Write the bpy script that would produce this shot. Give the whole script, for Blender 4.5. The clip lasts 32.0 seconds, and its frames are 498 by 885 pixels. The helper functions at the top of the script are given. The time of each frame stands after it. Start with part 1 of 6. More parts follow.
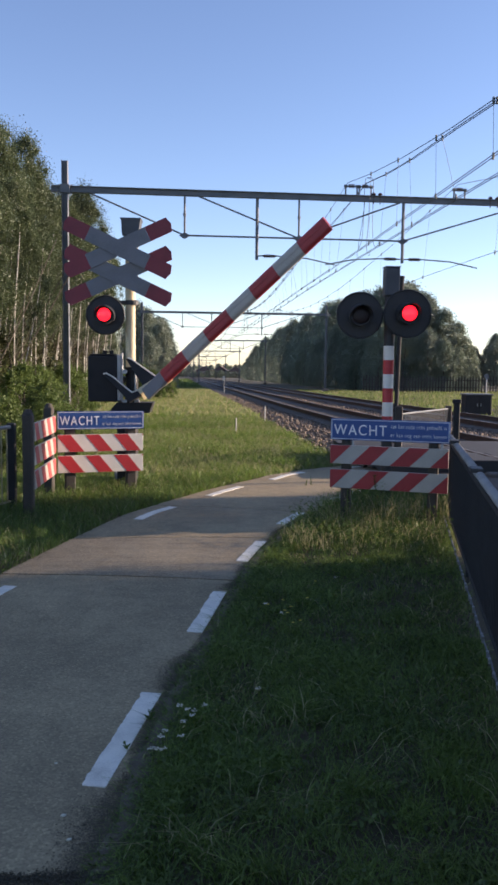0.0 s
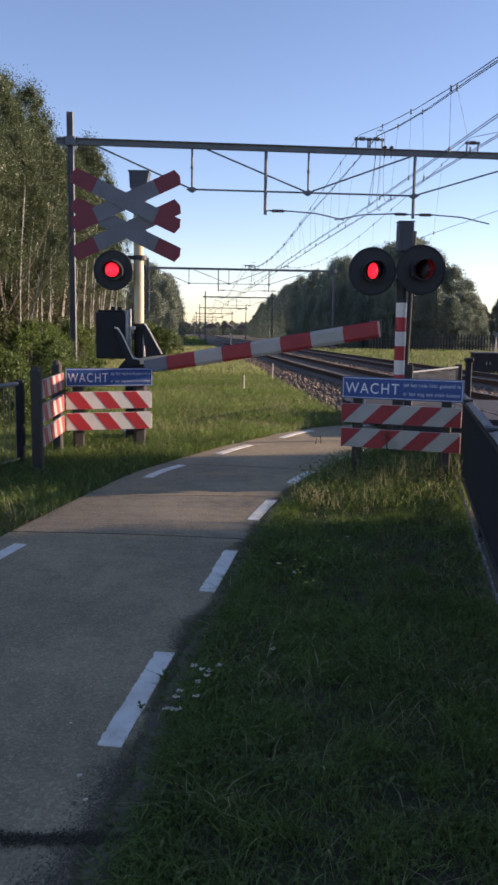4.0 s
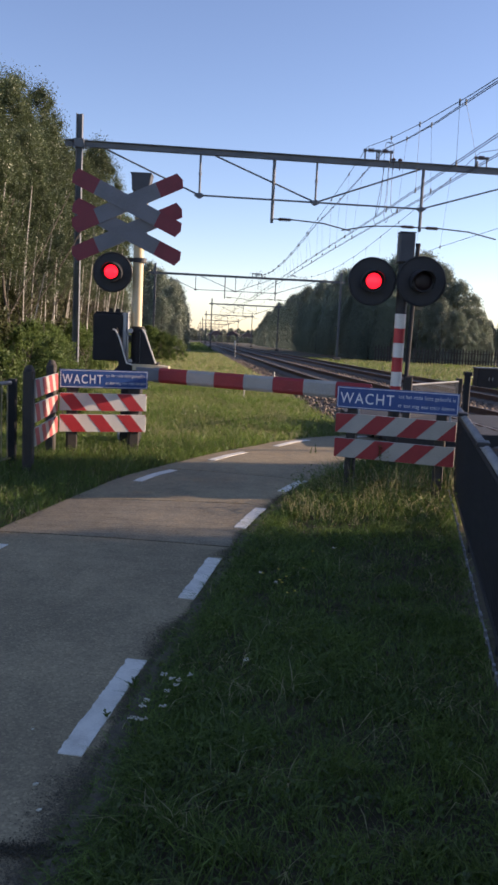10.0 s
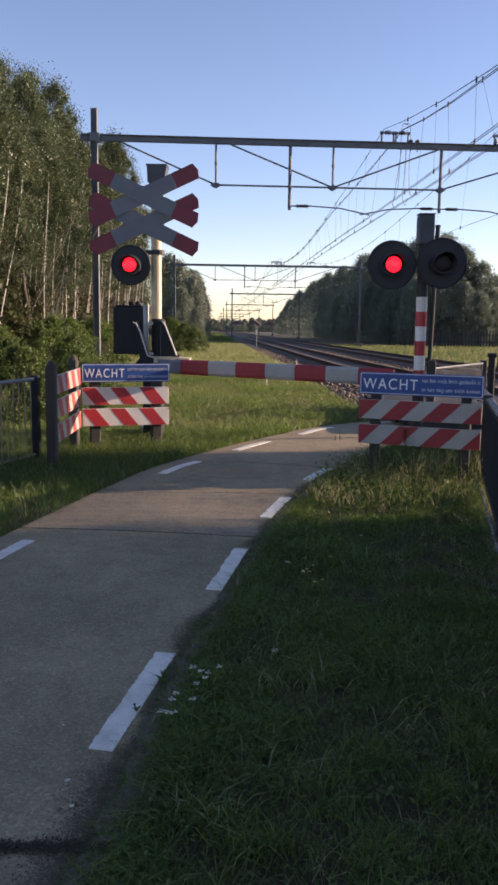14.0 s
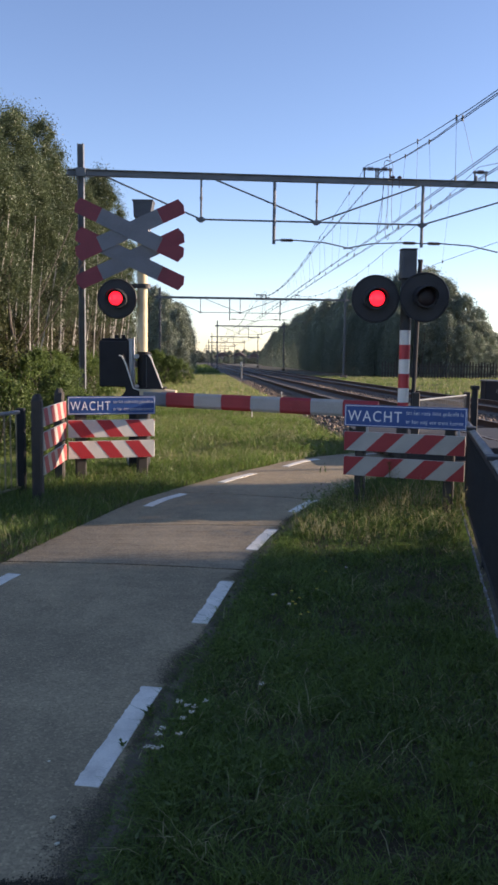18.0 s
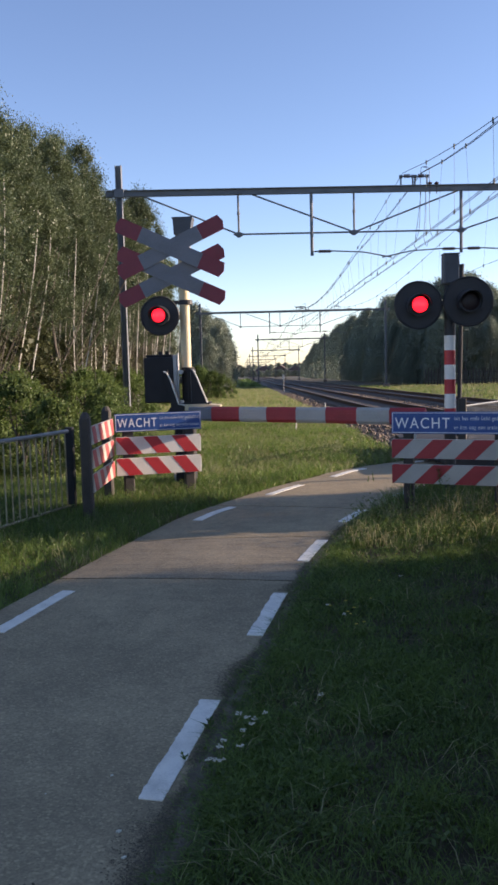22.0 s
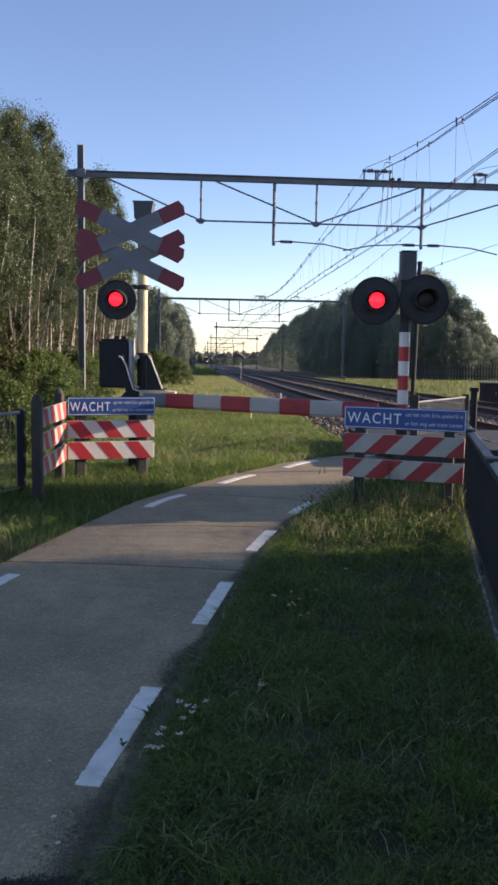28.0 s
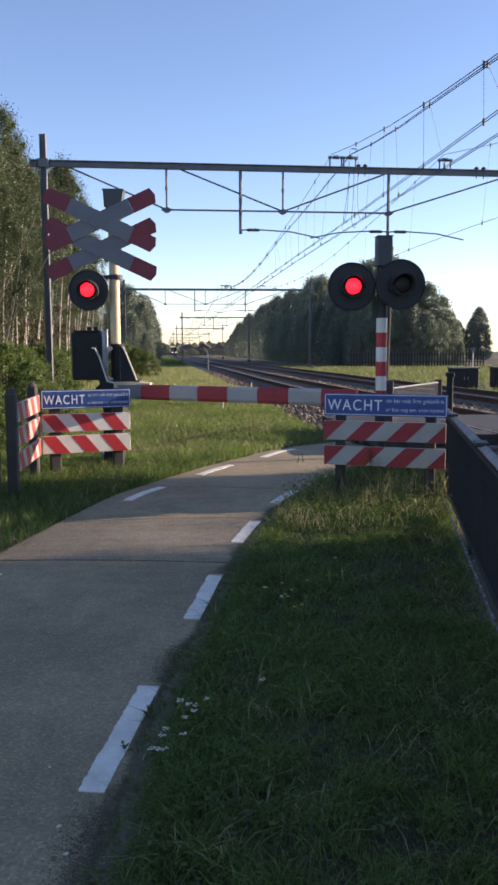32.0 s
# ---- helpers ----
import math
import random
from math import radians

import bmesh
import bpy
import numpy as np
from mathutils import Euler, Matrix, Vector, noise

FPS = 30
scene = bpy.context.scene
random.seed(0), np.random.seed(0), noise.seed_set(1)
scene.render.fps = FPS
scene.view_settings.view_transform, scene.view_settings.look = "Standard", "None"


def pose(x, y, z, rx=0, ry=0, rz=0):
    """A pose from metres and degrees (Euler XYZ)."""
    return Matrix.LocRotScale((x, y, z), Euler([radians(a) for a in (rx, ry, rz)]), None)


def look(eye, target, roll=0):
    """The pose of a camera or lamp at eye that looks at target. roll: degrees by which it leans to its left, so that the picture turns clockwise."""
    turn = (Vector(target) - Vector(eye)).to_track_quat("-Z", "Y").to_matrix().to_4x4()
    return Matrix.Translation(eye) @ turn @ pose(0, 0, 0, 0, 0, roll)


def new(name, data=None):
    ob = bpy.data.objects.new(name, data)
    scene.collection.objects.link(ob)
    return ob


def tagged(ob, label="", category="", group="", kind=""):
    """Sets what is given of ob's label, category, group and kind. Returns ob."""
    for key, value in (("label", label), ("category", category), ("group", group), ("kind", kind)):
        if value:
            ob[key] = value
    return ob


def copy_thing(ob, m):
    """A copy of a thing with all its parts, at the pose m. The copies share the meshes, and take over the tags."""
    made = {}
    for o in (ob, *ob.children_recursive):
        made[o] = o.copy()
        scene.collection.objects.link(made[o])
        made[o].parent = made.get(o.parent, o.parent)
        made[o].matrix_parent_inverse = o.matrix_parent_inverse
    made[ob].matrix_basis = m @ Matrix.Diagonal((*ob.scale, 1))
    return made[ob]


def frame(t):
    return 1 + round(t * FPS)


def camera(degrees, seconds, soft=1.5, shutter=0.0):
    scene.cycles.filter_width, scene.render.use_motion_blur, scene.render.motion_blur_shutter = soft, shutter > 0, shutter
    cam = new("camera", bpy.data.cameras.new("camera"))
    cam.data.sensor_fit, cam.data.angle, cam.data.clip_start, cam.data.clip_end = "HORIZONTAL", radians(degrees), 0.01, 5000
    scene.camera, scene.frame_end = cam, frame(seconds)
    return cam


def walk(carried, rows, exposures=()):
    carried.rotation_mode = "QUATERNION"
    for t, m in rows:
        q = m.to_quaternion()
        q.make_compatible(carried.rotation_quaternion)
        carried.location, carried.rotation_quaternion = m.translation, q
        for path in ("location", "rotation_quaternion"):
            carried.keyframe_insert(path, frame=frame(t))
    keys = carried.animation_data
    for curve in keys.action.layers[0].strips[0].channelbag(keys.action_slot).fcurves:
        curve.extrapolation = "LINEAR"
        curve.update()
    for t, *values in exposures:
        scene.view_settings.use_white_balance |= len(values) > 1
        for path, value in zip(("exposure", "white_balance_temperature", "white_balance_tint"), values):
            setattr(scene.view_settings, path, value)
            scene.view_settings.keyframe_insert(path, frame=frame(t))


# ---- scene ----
cam = camera(32.7, 32.0, 2.9)
PATH = [
    (0, (-0.005, 0.241, 1.617), (0.044, 2.232, 1.433), 0.6),
    (0.5, (-0.013, 0.233, 1.618), (0.013, 2.223, 1.421), 0.9),
    (1, (-0.004, 0.236, 1.618), (0.018, 2.224, 1.403), 0.8),
    (1.5, (-0.004, 0.233, 1.614), (0.027, 2.219, 1.375), 0.7),
    (2, (-0.025, 0.261, 1.617), (0.015, 2.242, 1.352), 0.2),
    (2.5, (-0.043, 0.276, 1.619), (0.017, 2.258, 1.357), 0.3),
    (3, (-0.039, 0.291, 1.622), (0.023, 2.273, 1.358), 0.4),
    (3.5, (-0.044, 0.327, 1.611), (0.001, 2.307, 1.331), 0.7),
    (5.5, (-0.06, 0.317, 1.611), (-0.031, 2.297, 1.326), 0.9),
    (6, (-0.063, 0.321, 1.612), (-0.029, 2.302, 1.334), 1.2),
    (6.5, (-0.071, 0.312, 1.617), (-0.037, 2.292, 1.335), 1.5),
    (7, (-0.079, 0.312, 1.621), (-0.059, 2.293, 1.348), 1.8),
    (7.5, (-0.1, 0.33, 1.617), (-0.082, 2.312, 1.346), 1.8),
    (8, (-0.105, 0.315, 1.627), (-0.09, 2.298, 1.363), 1.5),
    (8.5, (-0.089, 0.311, 1.62), (-0.058, 2.291, 1.342), 1.1),
    (9, (-0.028, 0.366, 1.607), (-0.001, 2.347, 1.335), 1.4),
    (9.5, (0.039, 0.386, 1.603), (0.059, 2.366, 1.325), 2.5),
    (10, (0.058, 0.408, 1.591), (0.088, 2.39, 1.327), 2.7),
    (10.5, (0.074, 0.408, 1.582), (0.105, 2.391, 1.322), 2.4),
    (11, (0.071, 0.415, 1.586), (0.107, 2.4, 1.341), 2.5),
    (11.5, (0.077, 0.413, 1.587), (0.109, 2.398, 1.345), 2.4),
    (12, (0.076, 0.411, 1.591), (0.09, 2.396, 1.35), 2.4),
    (12.5, (0.07, 0.428, 1.589), (0.036, 2.413, 1.351), 1.9),
    (13, (0.073, 0.429, 1.592), (0.008, 2.414, 1.355), 0.9),
    (13.5, (0.072, 0.451, 1.59), (0.037, 2.432, 1.316), 0.6),
    (15.5, (0.062, 0.41, 1.587), (0.041, 2.387, 1.284), 0.8),
    (16, (0.064, 0.416, 1.594), (0.054, 2.394, 1.296), 0.7),
    (16.5, (0.064, 0.417, 1.59), (0.068, 2.397, 1.303), 1.1),
    (17, (0.072, 0.409, 1.602), (0.08, 2.392, 1.339), 1.0),
    (17.5, (0.065, 0.418, 1.609), (0.069, 2.405, 1.378), 0.7),
    (18, (0.067, 0.411, 1.602), (0.073, 2.399, 1.385), 0.7),
    (18.5, (0.065, 0.408, 1.602), (0.067, 2.398, 1.402), 0.7),
    (19, (0.068, 0.398, 1.612), (0.067, 2.387, 1.405), 0.6),
    (19.5, (0.064, 0.394, 1.604), (0.078, 2.383, 1.39), 0.5),
    (20, (0.069, 0.388, 1.605), (0.115, 2.37, 1.345), 1.0),
    (20.5, (0.066, 0.405, 1.596), (0.086, 2.387, 1.33), 0.3),
    (21, (0.05, 0.39, 1.593), (-0.007, 2.379, 1.382), -0.9),
    (21.5, (0.043, 0.394, 1.597), (-0.066, 2.384, 1.431), -1.7),
    (22, (0.035, 0.412, 1.587), (-0.062, 2.401, 1.402), -1.5),
    (22.5, (0.047, 0.402, 1.592), (-0.017, 2.391, 1.391), -0.2),
    (23, (0.056, 0.401, 1.591), (0.024, 2.39, 1.388), 0.5),
    (23.5, (0.074, 0.393, 1.59), (0.065, 2.383, 1.39), 0.9),
    (24, (0.083, 0.386, 1.594), (0.073, 2.377, 1.406), 0.9),
    (24.5, (0.075, 0.39, 1.593), (0.065, 2.38, 1.402), 1.1),
    (26.5, (0.069, 0.397, 1.594), (0.066, 2.388, 1.402), 1.1),
    (27, (0.059, 0.398, 1.597), (0.073, 2.388, 1.397), 1.4),
    (27.5, (0.06, 0.399, 1.597), (0.069, 2.39, 1.403), 1.1),
    (28, (0.057, 0.397, 1.603), (0.066, 2.385, 1.389), 0.9),
    (28.5, (0.035, 0.427, 1.606), (0.057, 2.414, 1.373), 1.5),
    (29, (-0.022, 0.468, 1.595), (-0.012, 2.453, 1.348), 1.1),
    (29.5, (-0.064, 0.489, 1.588), (-0.049, 2.471, 1.325), 0.9),
    (30, (-0.071, 0.508, 1.586), (-0.052, 2.488, 1.306), 0.5),
    (30.5, (-0.079, 0.523, 1.59), (-0.067, 2.504, 1.318), -0.3),
    (31, (-0.066, 0.526, 1.595), (-0.036, 2.511, 1.351), -0.4),
    (31.5, (-0.063, 0.521, 1.596), (0.002, 2.505, 1.355), -0.6),
    (32, (-0.069, 0.512, 1.588), (0.016, 2.496, 1.351), -0.2),
]
walk(cam, [(t, look(eye, target, roll)) for t, eye, target, roll in PATH],
     [(0.0, 0.93, 6600, 26), (1.0, 0.87, 6600, 26), (2.0, 0.79, 6750, 29), (6.0, 0.80, 6800, 29), (8.5, 0.81, 6950, 31), (10.0, 0.81, 6800, 29), (12.0, 0.82, 6750, 28), (13.0, 0.82, 6900, 30), (16.0, 0.81, 7100, 33), (17.0, 0.80, 7000, 32), (18.0, 0.91, 6600, 26), (20.0, 0.87, 6600, 26), (22.0, 0.93, 6600, 26), (27.0, 0.91, 6600, 26), (28.0, 0.89, 6600, 26), (29.0, 0.85, 6600, 26), (30.0, 0.72, 6750, 29), (31.0, 0.85, 6600, 26), (32.0, 0.98, 6600, 26)])

# ---------------- light ----------------
SUN_AZ, SUN_EL = radians(80), radians(12)          # azimuth from +y towards +x
world = bpy.data.worlds.new("world")
scene.world = world
world.use_nodes = True
wn = world.node_tree.nodes
sky = wn.new("ShaderNodeTexSky")
sky.sky_type = "NISHITA"
sky.sun_disc = False
sky.sun_elevation = SUN_EL
sky.sun_rotation = SUN_AZ
sky.air_density, sky.dust_density, sky.ozone_density = 0.78, 0.12, 2.1
wn["Background"].inputs["Strength"].default_value = 0.142
world.node_tree.links.new(sky.outputs["Color"], wn["Background"].inputs["Color"])
sun_data = bpy.data.lights.new("sun", "SUN")
sun_data.energy, sun_data.angle, sun_data.color = 5.0, radians(0.53), (1.0, 0.86, 0.63)
sun = new("sun", sun_data)
sun.matrix_world = look((0, 0, 0), (-math.sin(SUN_AZ) * math.cos(SUN_EL), -math.cos(SUN_AZ) * math.cos(SUN_EL), -math.sin(SUN_EL)))
sun.location = (60, 30, 40)


# ---------------- materials ----------------
def mat(name, base, base2=None, rough=0.7, metal=0.0, scale=4.0, fine=60.0, bump=0.15, amount=0.5, coat=0.0):
    """Painted, stone or metal surface with variation at two scales and fine relief."""
    m = bpy.data.materials.new(name)
    m.use_nodes = True
    nt = m.node_tree
    n, l = nt.nodes, nt.links
    b = n["Principled BSDF"]
    b.inputs["Roughness"].default_value = rough
    b.inputs["Metallic"].default_value = metal
    b.inputs["Coat Weight"].default_value = coat
    base2 = base2 or tuple(c * 0.7 for c in base)
    tc = n.new("ShaderNodeTexCoord")
    big = n.new("ShaderNodeTexNoise")
    big.inputs["Scale"].default_value = scale
    big.inputs["Detail"].default_value = 6
    small = n.new("ShaderNodeTexNoise")
    small.inputs["Scale"].default_value = fine
    small.inputs["Detail"].default_value = 3
    mix1 = n.new("ShaderNodeMath")
    mix1.operation = "MULTIPLY_ADD"
    mix1.inputs[1].default_value = 0.45
    l.new(small.outputs["Fac"], mix1.inputs[0])
    sub = n.new("ShaderNodeMath")
    sub.operation = "MULTIPLY"
    sub.inputs[1].default_value = 0.75
    l.new(big.outputs["Fac"], sub.inputs[0])
    l.new(sub.outputs[0], mix1.inputs[2])
    ramp = n.new("ShaderNodeValToRGB")
    ramp.color_ramp.elements[0].position = 0.5 - 0.25 * amount
    ramp.color_ramp.elements[1].position = 0.62 + 0.1 * (1 - amount)
    ramp.color_ramp.elements[0].color = (*base2, 1)
    ramp.color_ramp.elements[1].color = (*base, 1)
    l.new(mix1.outputs[0], ramp.inputs["Fac"])
    l.new(tc.outputs["Object"], big.inputs["Vector"])
    l.new(tc.outputs["Object"], small.inputs["Vector"])
    l.new(ramp.outputs["Color"], b.inputs["Base Color"])
    if bump:
        bn = n.new("ShaderNodeBump")
        bn.inputs["Strength"].default_value = bump
        bn.inputs["Distance"].default_value = 0.01
        l.new(small.outputs["Fac"], bn.inputs["Height"])
        l.new(bn.outputs["Normal"], b.inputs["Normal"])
    return m


def leaf_mat(name, c1, c2, translucent=0.45, gloss=0.12, rough=0.45, patch=0.35):
    """Leaves and blades: varied from piece to piece, light shines through."""
    m = bpy.data.materials.new(name)
    m.use_nodes = True
    nt = m.node_tree
    n, l = nt.nodes, nt.links
    n.remove(n["Principled BSDF"])
    geo = n.new("ShaderNodeNewGeometry")
    oi = n.new("ShaderNodeObjectInfo")
    tc = n.new("ShaderNodeTexCoord")
    noi = n.new("ShaderNodeTexNoise")
    noi.inputs["Scale"].default_value = patch
    l.new(tc.outputs["Object"], noi.inputs["Vector"])
    add = n.new("ShaderNodeMath")
    add.operation = "MULTIPLY_ADD"
    add.inputs[1].default_value = 0.6
    l.new(geo.outputs["Random Per Island"], add.inputs[0])
    mul = n.new("ShaderNodeMath")
    mul.operation = "MULTIPLY"
    mul.inputs[1].default_value = 0.55
    l.new(noi.outputs["Fac"], mul.inputs[0])
    l.new(mul.outputs[0], add.inputs[2])
    ramp = n.new("ShaderNodeValToRGB")
    ramp.color_ramp.elements[0].position = 0.15
    ramp.color_ramp.elements[1].position = 0.85
    ramp.color_ramp.elements[0].color = (*c1, 1)
    ramp.color_ramp.elements[1].color = (*c2, 1)
    l.new(add.outputs[0], ramp.inputs["Fac"])
    hsv = n.new("ShaderNodeHueSaturation")
    hv = n.new("ShaderNodeMath")
    hv.operation = "MULTIPLY_ADD"
    hv.inputs[1].default_value = 0.4
    hv.inputs[2].default_value = 0.8
    l.new(oi.outputs["Random"], hv.inputs[0])
    l.new(hv.outputs[0], hsv.inputs["Value"])
    l.new(ramp.outputs["Color"], hsv.inputs["Color"])
    d = n.new("ShaderNodeBsdfDiffuse")
    t = n.new("ShaderNodeBsdfTranslucent")
    g = n.new("ShaderNodeBsdfGlossy")
    g.inputs["Roughness"].default_value = rough
    g.inputs["Color"].default_value = (0.9, 0.95, 0.9, 1)
    l.new(hsv.outputs["Color"], d.inputs["Color"])
    l.new(hsv.outputs["Color"], t.inputs["Color"])
    m1, m2 = n.new("ShaderNodeMixShader"), n.new("ShaderNodeMixShader")
    m1.inputs[0].default_value = translucent
    m2.inputs[0].default_value = gloss
    l.new(d.outputs[0], m1.inputs[1])
    l.new(t.outputs[0], m1.inputs[2])
    l.new(m1.outputs[0], m2.inputs[1])
    l.new(g.outputs[0], m2.inputs[2])
    l.new(m2.outputs[0], n["Material Output"].inputs["Surface"])
    return m


def glow_mat(name, color, strength):
    m = bpy.data.materials.new(name)
    m.use_nodes = True
    b = m.node_tree.nodes["Principled BSDF"]
    b.inputs["Base Color"].default_value = (*color, 1)
    b.inputs["Emission Color"].default_value = (*color, 1)
    b.inputs["Emission Strength"].default_value = strength
    b.inputs["Roughness"].default_value = 0.12
    return m


def paving(name, base, base2):
    """Old washed concrete: broad stains, mottling, and grains of pale and dark aggregate."""
    m = bpy.data.materials.new(name)
    m.use_nodes = True
    nt = m.node_tree
    n, l = nt.nodes, nt.links
    b = n["Principled BSDF"]
    b.inputs["Roughness"].default_value = 0.88
    tc = n.new("ShaderNodeTexCoord")

    def noise_at(scale, detail=5.0):
        k = n.new("ShaderNodeTexNoise")
        k.inputs["Scale"].default_value, k.inputs["Detail"].default_value = scale, detail
        l.new(tc.outputs["Object"], k.inputs["Vector"])
        return k.outputs["Fac"]

    def math_node(op, a, c, d=None):
        k = n.new("ShaderNodeMath")
        k.operation = op
        for i, v in enumerate((a, c, d)):
            if v is None:
                continue
            if isinstance(v, (int, float)):
                k.inputs[i].default_value = v
            else:
                l.new(v, k.inputs[i])
        return k.outputs[0]
    f = math_node("MULTIPLY_ADD", noise_at(0.9), 0.5, math_node("MULTIPLY", noise_at(7.0), 0.3))
    f = math_node("MULTIPLY_ADD", noise_at(120.0, 2.0), 0.25, f)
    ramp = n.new("ShaderNodeValToRGB")
    ramp.color_ramp.elements[0].position, ramp.color_ramp.elements[1].position = 0.42, 0.64
    ramp.color_ramp.elements[0].color, ramp.color_ramp.elements[1].color = (*base2, 1), (*base, 1)
    l.new(f, ramp.inputs["Fac"])
    vor = n.new("ShaderNodeTexVoronoi")
    vor.inputs["Scale"].default_value = 95.0
    l.new(tc.outputs["Object"], vor.inputs["Vector"])
    grain = n.new("ShaderNodeValToRGB")
    e = grain.color_ramp.elements
    e[0].position, e[0].color = 0.0, (0.62, 0.62, 0.62, 1)
    e[1].position, e[1].color = 0.90, (1.18, 1.17, 1.15, 1)
    x = e.new(0.965)
    x.color = (1.6, 1.57, 1.5, 1)
    sep = n.new("ShaderNodeSeparateColor")
    l.new(vor.outputs["Color"], sep.inputs[0])
    l.new(sep.outputs[0], grain.inputs["Fac"])
    mul = n.new("ShaderNodeMix")
    mul.data_type, mul.blend_type = "RGBA", "MULTIPLY"
    mul.inputs[0].default_value = 0.6
    l.new(ramp.outputs["Color"], mul.inputs[6])
    l.new(grain.outputs["Color"], mul.inputs[7])
    l.new(mul.outputs[2], b.inputs["Base Color"])
    bn = n.new("ShaderNodeBump")
    bn.inputs["Strength"].default_value, bn.inputs["Distance"].default_value = 0.25, 0.004
    l.new(vor.outputs["Distance"], bn.inputs["Height"])
    l.new(bn.outputs["Normal"], b.inputs["Normal"])
    return m


M_CONCRETE = paving("path_concrete", (0.370, 0.292, 0.172), (0.236, 0.187, 0.111))
# same paving toned apart for the slab in the strip of sunlight
M_STRIP = paving("sun_strip_concrete", (0.315, 0.258, 0.168), (0.200, 0.164, 0.107))
# cross boards' backlit shade put into grey and red; boom socket shares the grey
M_CROSS = mat("backlit_grey", (0.19, 0.195, 0.215), (0.145, 0.15, 0.165), 0.5, 0, 4, 60, 0.08, 0.5)
M_CROSSRED = mat("backlit_red", (0.26, 0.035, 0.05), (0.19, 0.028, 0.04), 0.5, 0, 4, 60, 0.08, 0.5)
M_DECK = mat("deck_rubber", (0.045, 0.043, 0.042), (0.028, 0.027, 0.026), 0.75, 0, 3, 60, 0.3, 0.7)
L_UNDER = leaf_mat("understorey_leaf", (0.036, 0.043, 0.018), (0.098, 0.106, 0.045), 0.4, 0.02)
M_TILE = mat("pale_concrete", (0.50, 0.47, 0.41), (0.36, 0.33, 0.29), 0.85, 0, 6, 80, 0.2, 0.6)
M_JOINT = mat("joint_soil", (0.055, 0.046, 0.028), (0.022, 0.021, 0.012), 0.95, 0, 14, 120, 0.9, 0.9)
M_EDGE = mat("edge_soil", (0.125, 0.105, 0.072), (0.050, 0.044, 0.030), 0.95, 0, 14, 120, 0.9, 0.9)
M_PAINT = mat("road_paint", (0.80, 0.765, 0.66), (0.58, 0.55, 0.47), 0.6, 0, 9, 120, 0.3, 0.5)
M_SOIL = mat("ground_turf", (0.075, 0.060, 0.030), (0.028, 0.024, 0.012), 0.95, 0, 2.5, 70, 0.8, 0.9)
M_RED = mat("sign_red", (0.52, 0.035, 0.04), (0.40, 0.03, 0.035), 0.45, 0, 5, 70, 0.08, 0.5)
M_WHITE = mat("sign_white", (0.78, 0.74, 0.66), (0.62, 0.58, 0.51), 0.45, 0, 4, 70, 0.08, 0.5)
# boom white darkened: its shaded side is put into the colour
M_BOOMWHITE = mat("shaded_white", (0.42, 0.40, 0.36), (0.31, 0.29, 0.26), 0.5, 0, 4, 70, 0.08, 0.6)
M_FADED = mat("faded_red", (0.40, 0.070, 0.070), (0.30, 0.055, 0.055), 0.55, 0, 5, 70, 0.08, 0.6)
# sign white toned down: the right barrier's shade in the colour, wing likewise
M_PLANK = mat("shade_dulled_white", (0.45, 0.425, 0.375), (0.34, 0.315, 0.275), 0.5, 0, 4, 70, 0.08, 0.6)
# red darkened for shade on the boom and on the right barrier
M_BOOMRED = mat("shaded_boom_red", (0.38, 0.030, 0.035), (0.27, 0.024, 0.028), 0.5, 0, 5, 70, 0.08, 0.6)
M_BLUE = mat("sign_blue", (0.022, 0.080, 0.27), (0.017, 0.062, 0.21), 0.4, 0, 4, 70, 0.05, 0.5)
M_LETTER = mat("sign_letter", (0.82, 0.83, 0.85), (0.7, 0.72, 0.75), 0.45, 0, 6, 80, 0.0)
M_POST = mat("dark_post", (0.060, 0.052, 0.044), (0.035, 0.030, 0.026), 0.8, 0, 6, 60, 0.4, 0.8)
M_BLACK = mat("black_paint", (0.034, 0.034, 0.036), (0.022, 0.022, 0.023), 0.6, 0, 5, 80, 0.1)
# black lightened to grey: haze before the bell housings put into the colour
M_HOUSING = mat("housing_haze_grey", (0.080, 0.084, 0.094), (0.056, 0.059, 0.066), 0.55, 0, 5, 70, 0.08)
M_CABINET = mat("cabinet_black", (0.018, 0.017, 0.018), (0.010, 0.010, 0.011), 0.75, 0, 5, 70, 0.1)
M_CREAM = mat("cream_pole", (0.62, 0.52, 0.33), (0.48, 0.40, 0.25), 0.5, 0, 3, 50, 0.1, 0.6)
M_GALV = mat("galvanised_steel", (0.42, 0.43, 0.44), (0.28, 0.29, 0.30), 0.5, 0.7, 5, 60, 0.12, 0.6)
M_PORTAL = mat("portal_steel", (0.175, 0.185, 0.195), (0.105, 0.112, 0.12), 0.65, 0.2, 2, 40, 0.15, 0.7)
M_WIRE = mat("wire_copper", (0.10, 0.11, 0.11), (0.06, 0.065, 0.065), 0.55, 0.5, 3, 40, 0.0)
M_INSUL = mat("insulator_brown", (0.10, 0.05, 0.035), (0.06, 0.03, 0.02), 0.3, 0, 5, 40, 0.0)
M_FENCE = mat("dark_fence", (0.024, 0.025, 0.027), (0.015, 0.016, 0.018), 0.8, 0.0, 3, 60, 0.15)
M_RAILTOP = mat("worn_handrail", (0.30, 0.30, 0.30), (0.18, 0.18, 0.18), 0.5, 0.0, 5, 60, 0.1)
M_RAIL = mat("rail_steel", (0.17, 0.14, 0.115), (0.11, 0.09, 0.075), 0.6, 0.3, 5, 60, 0.05)
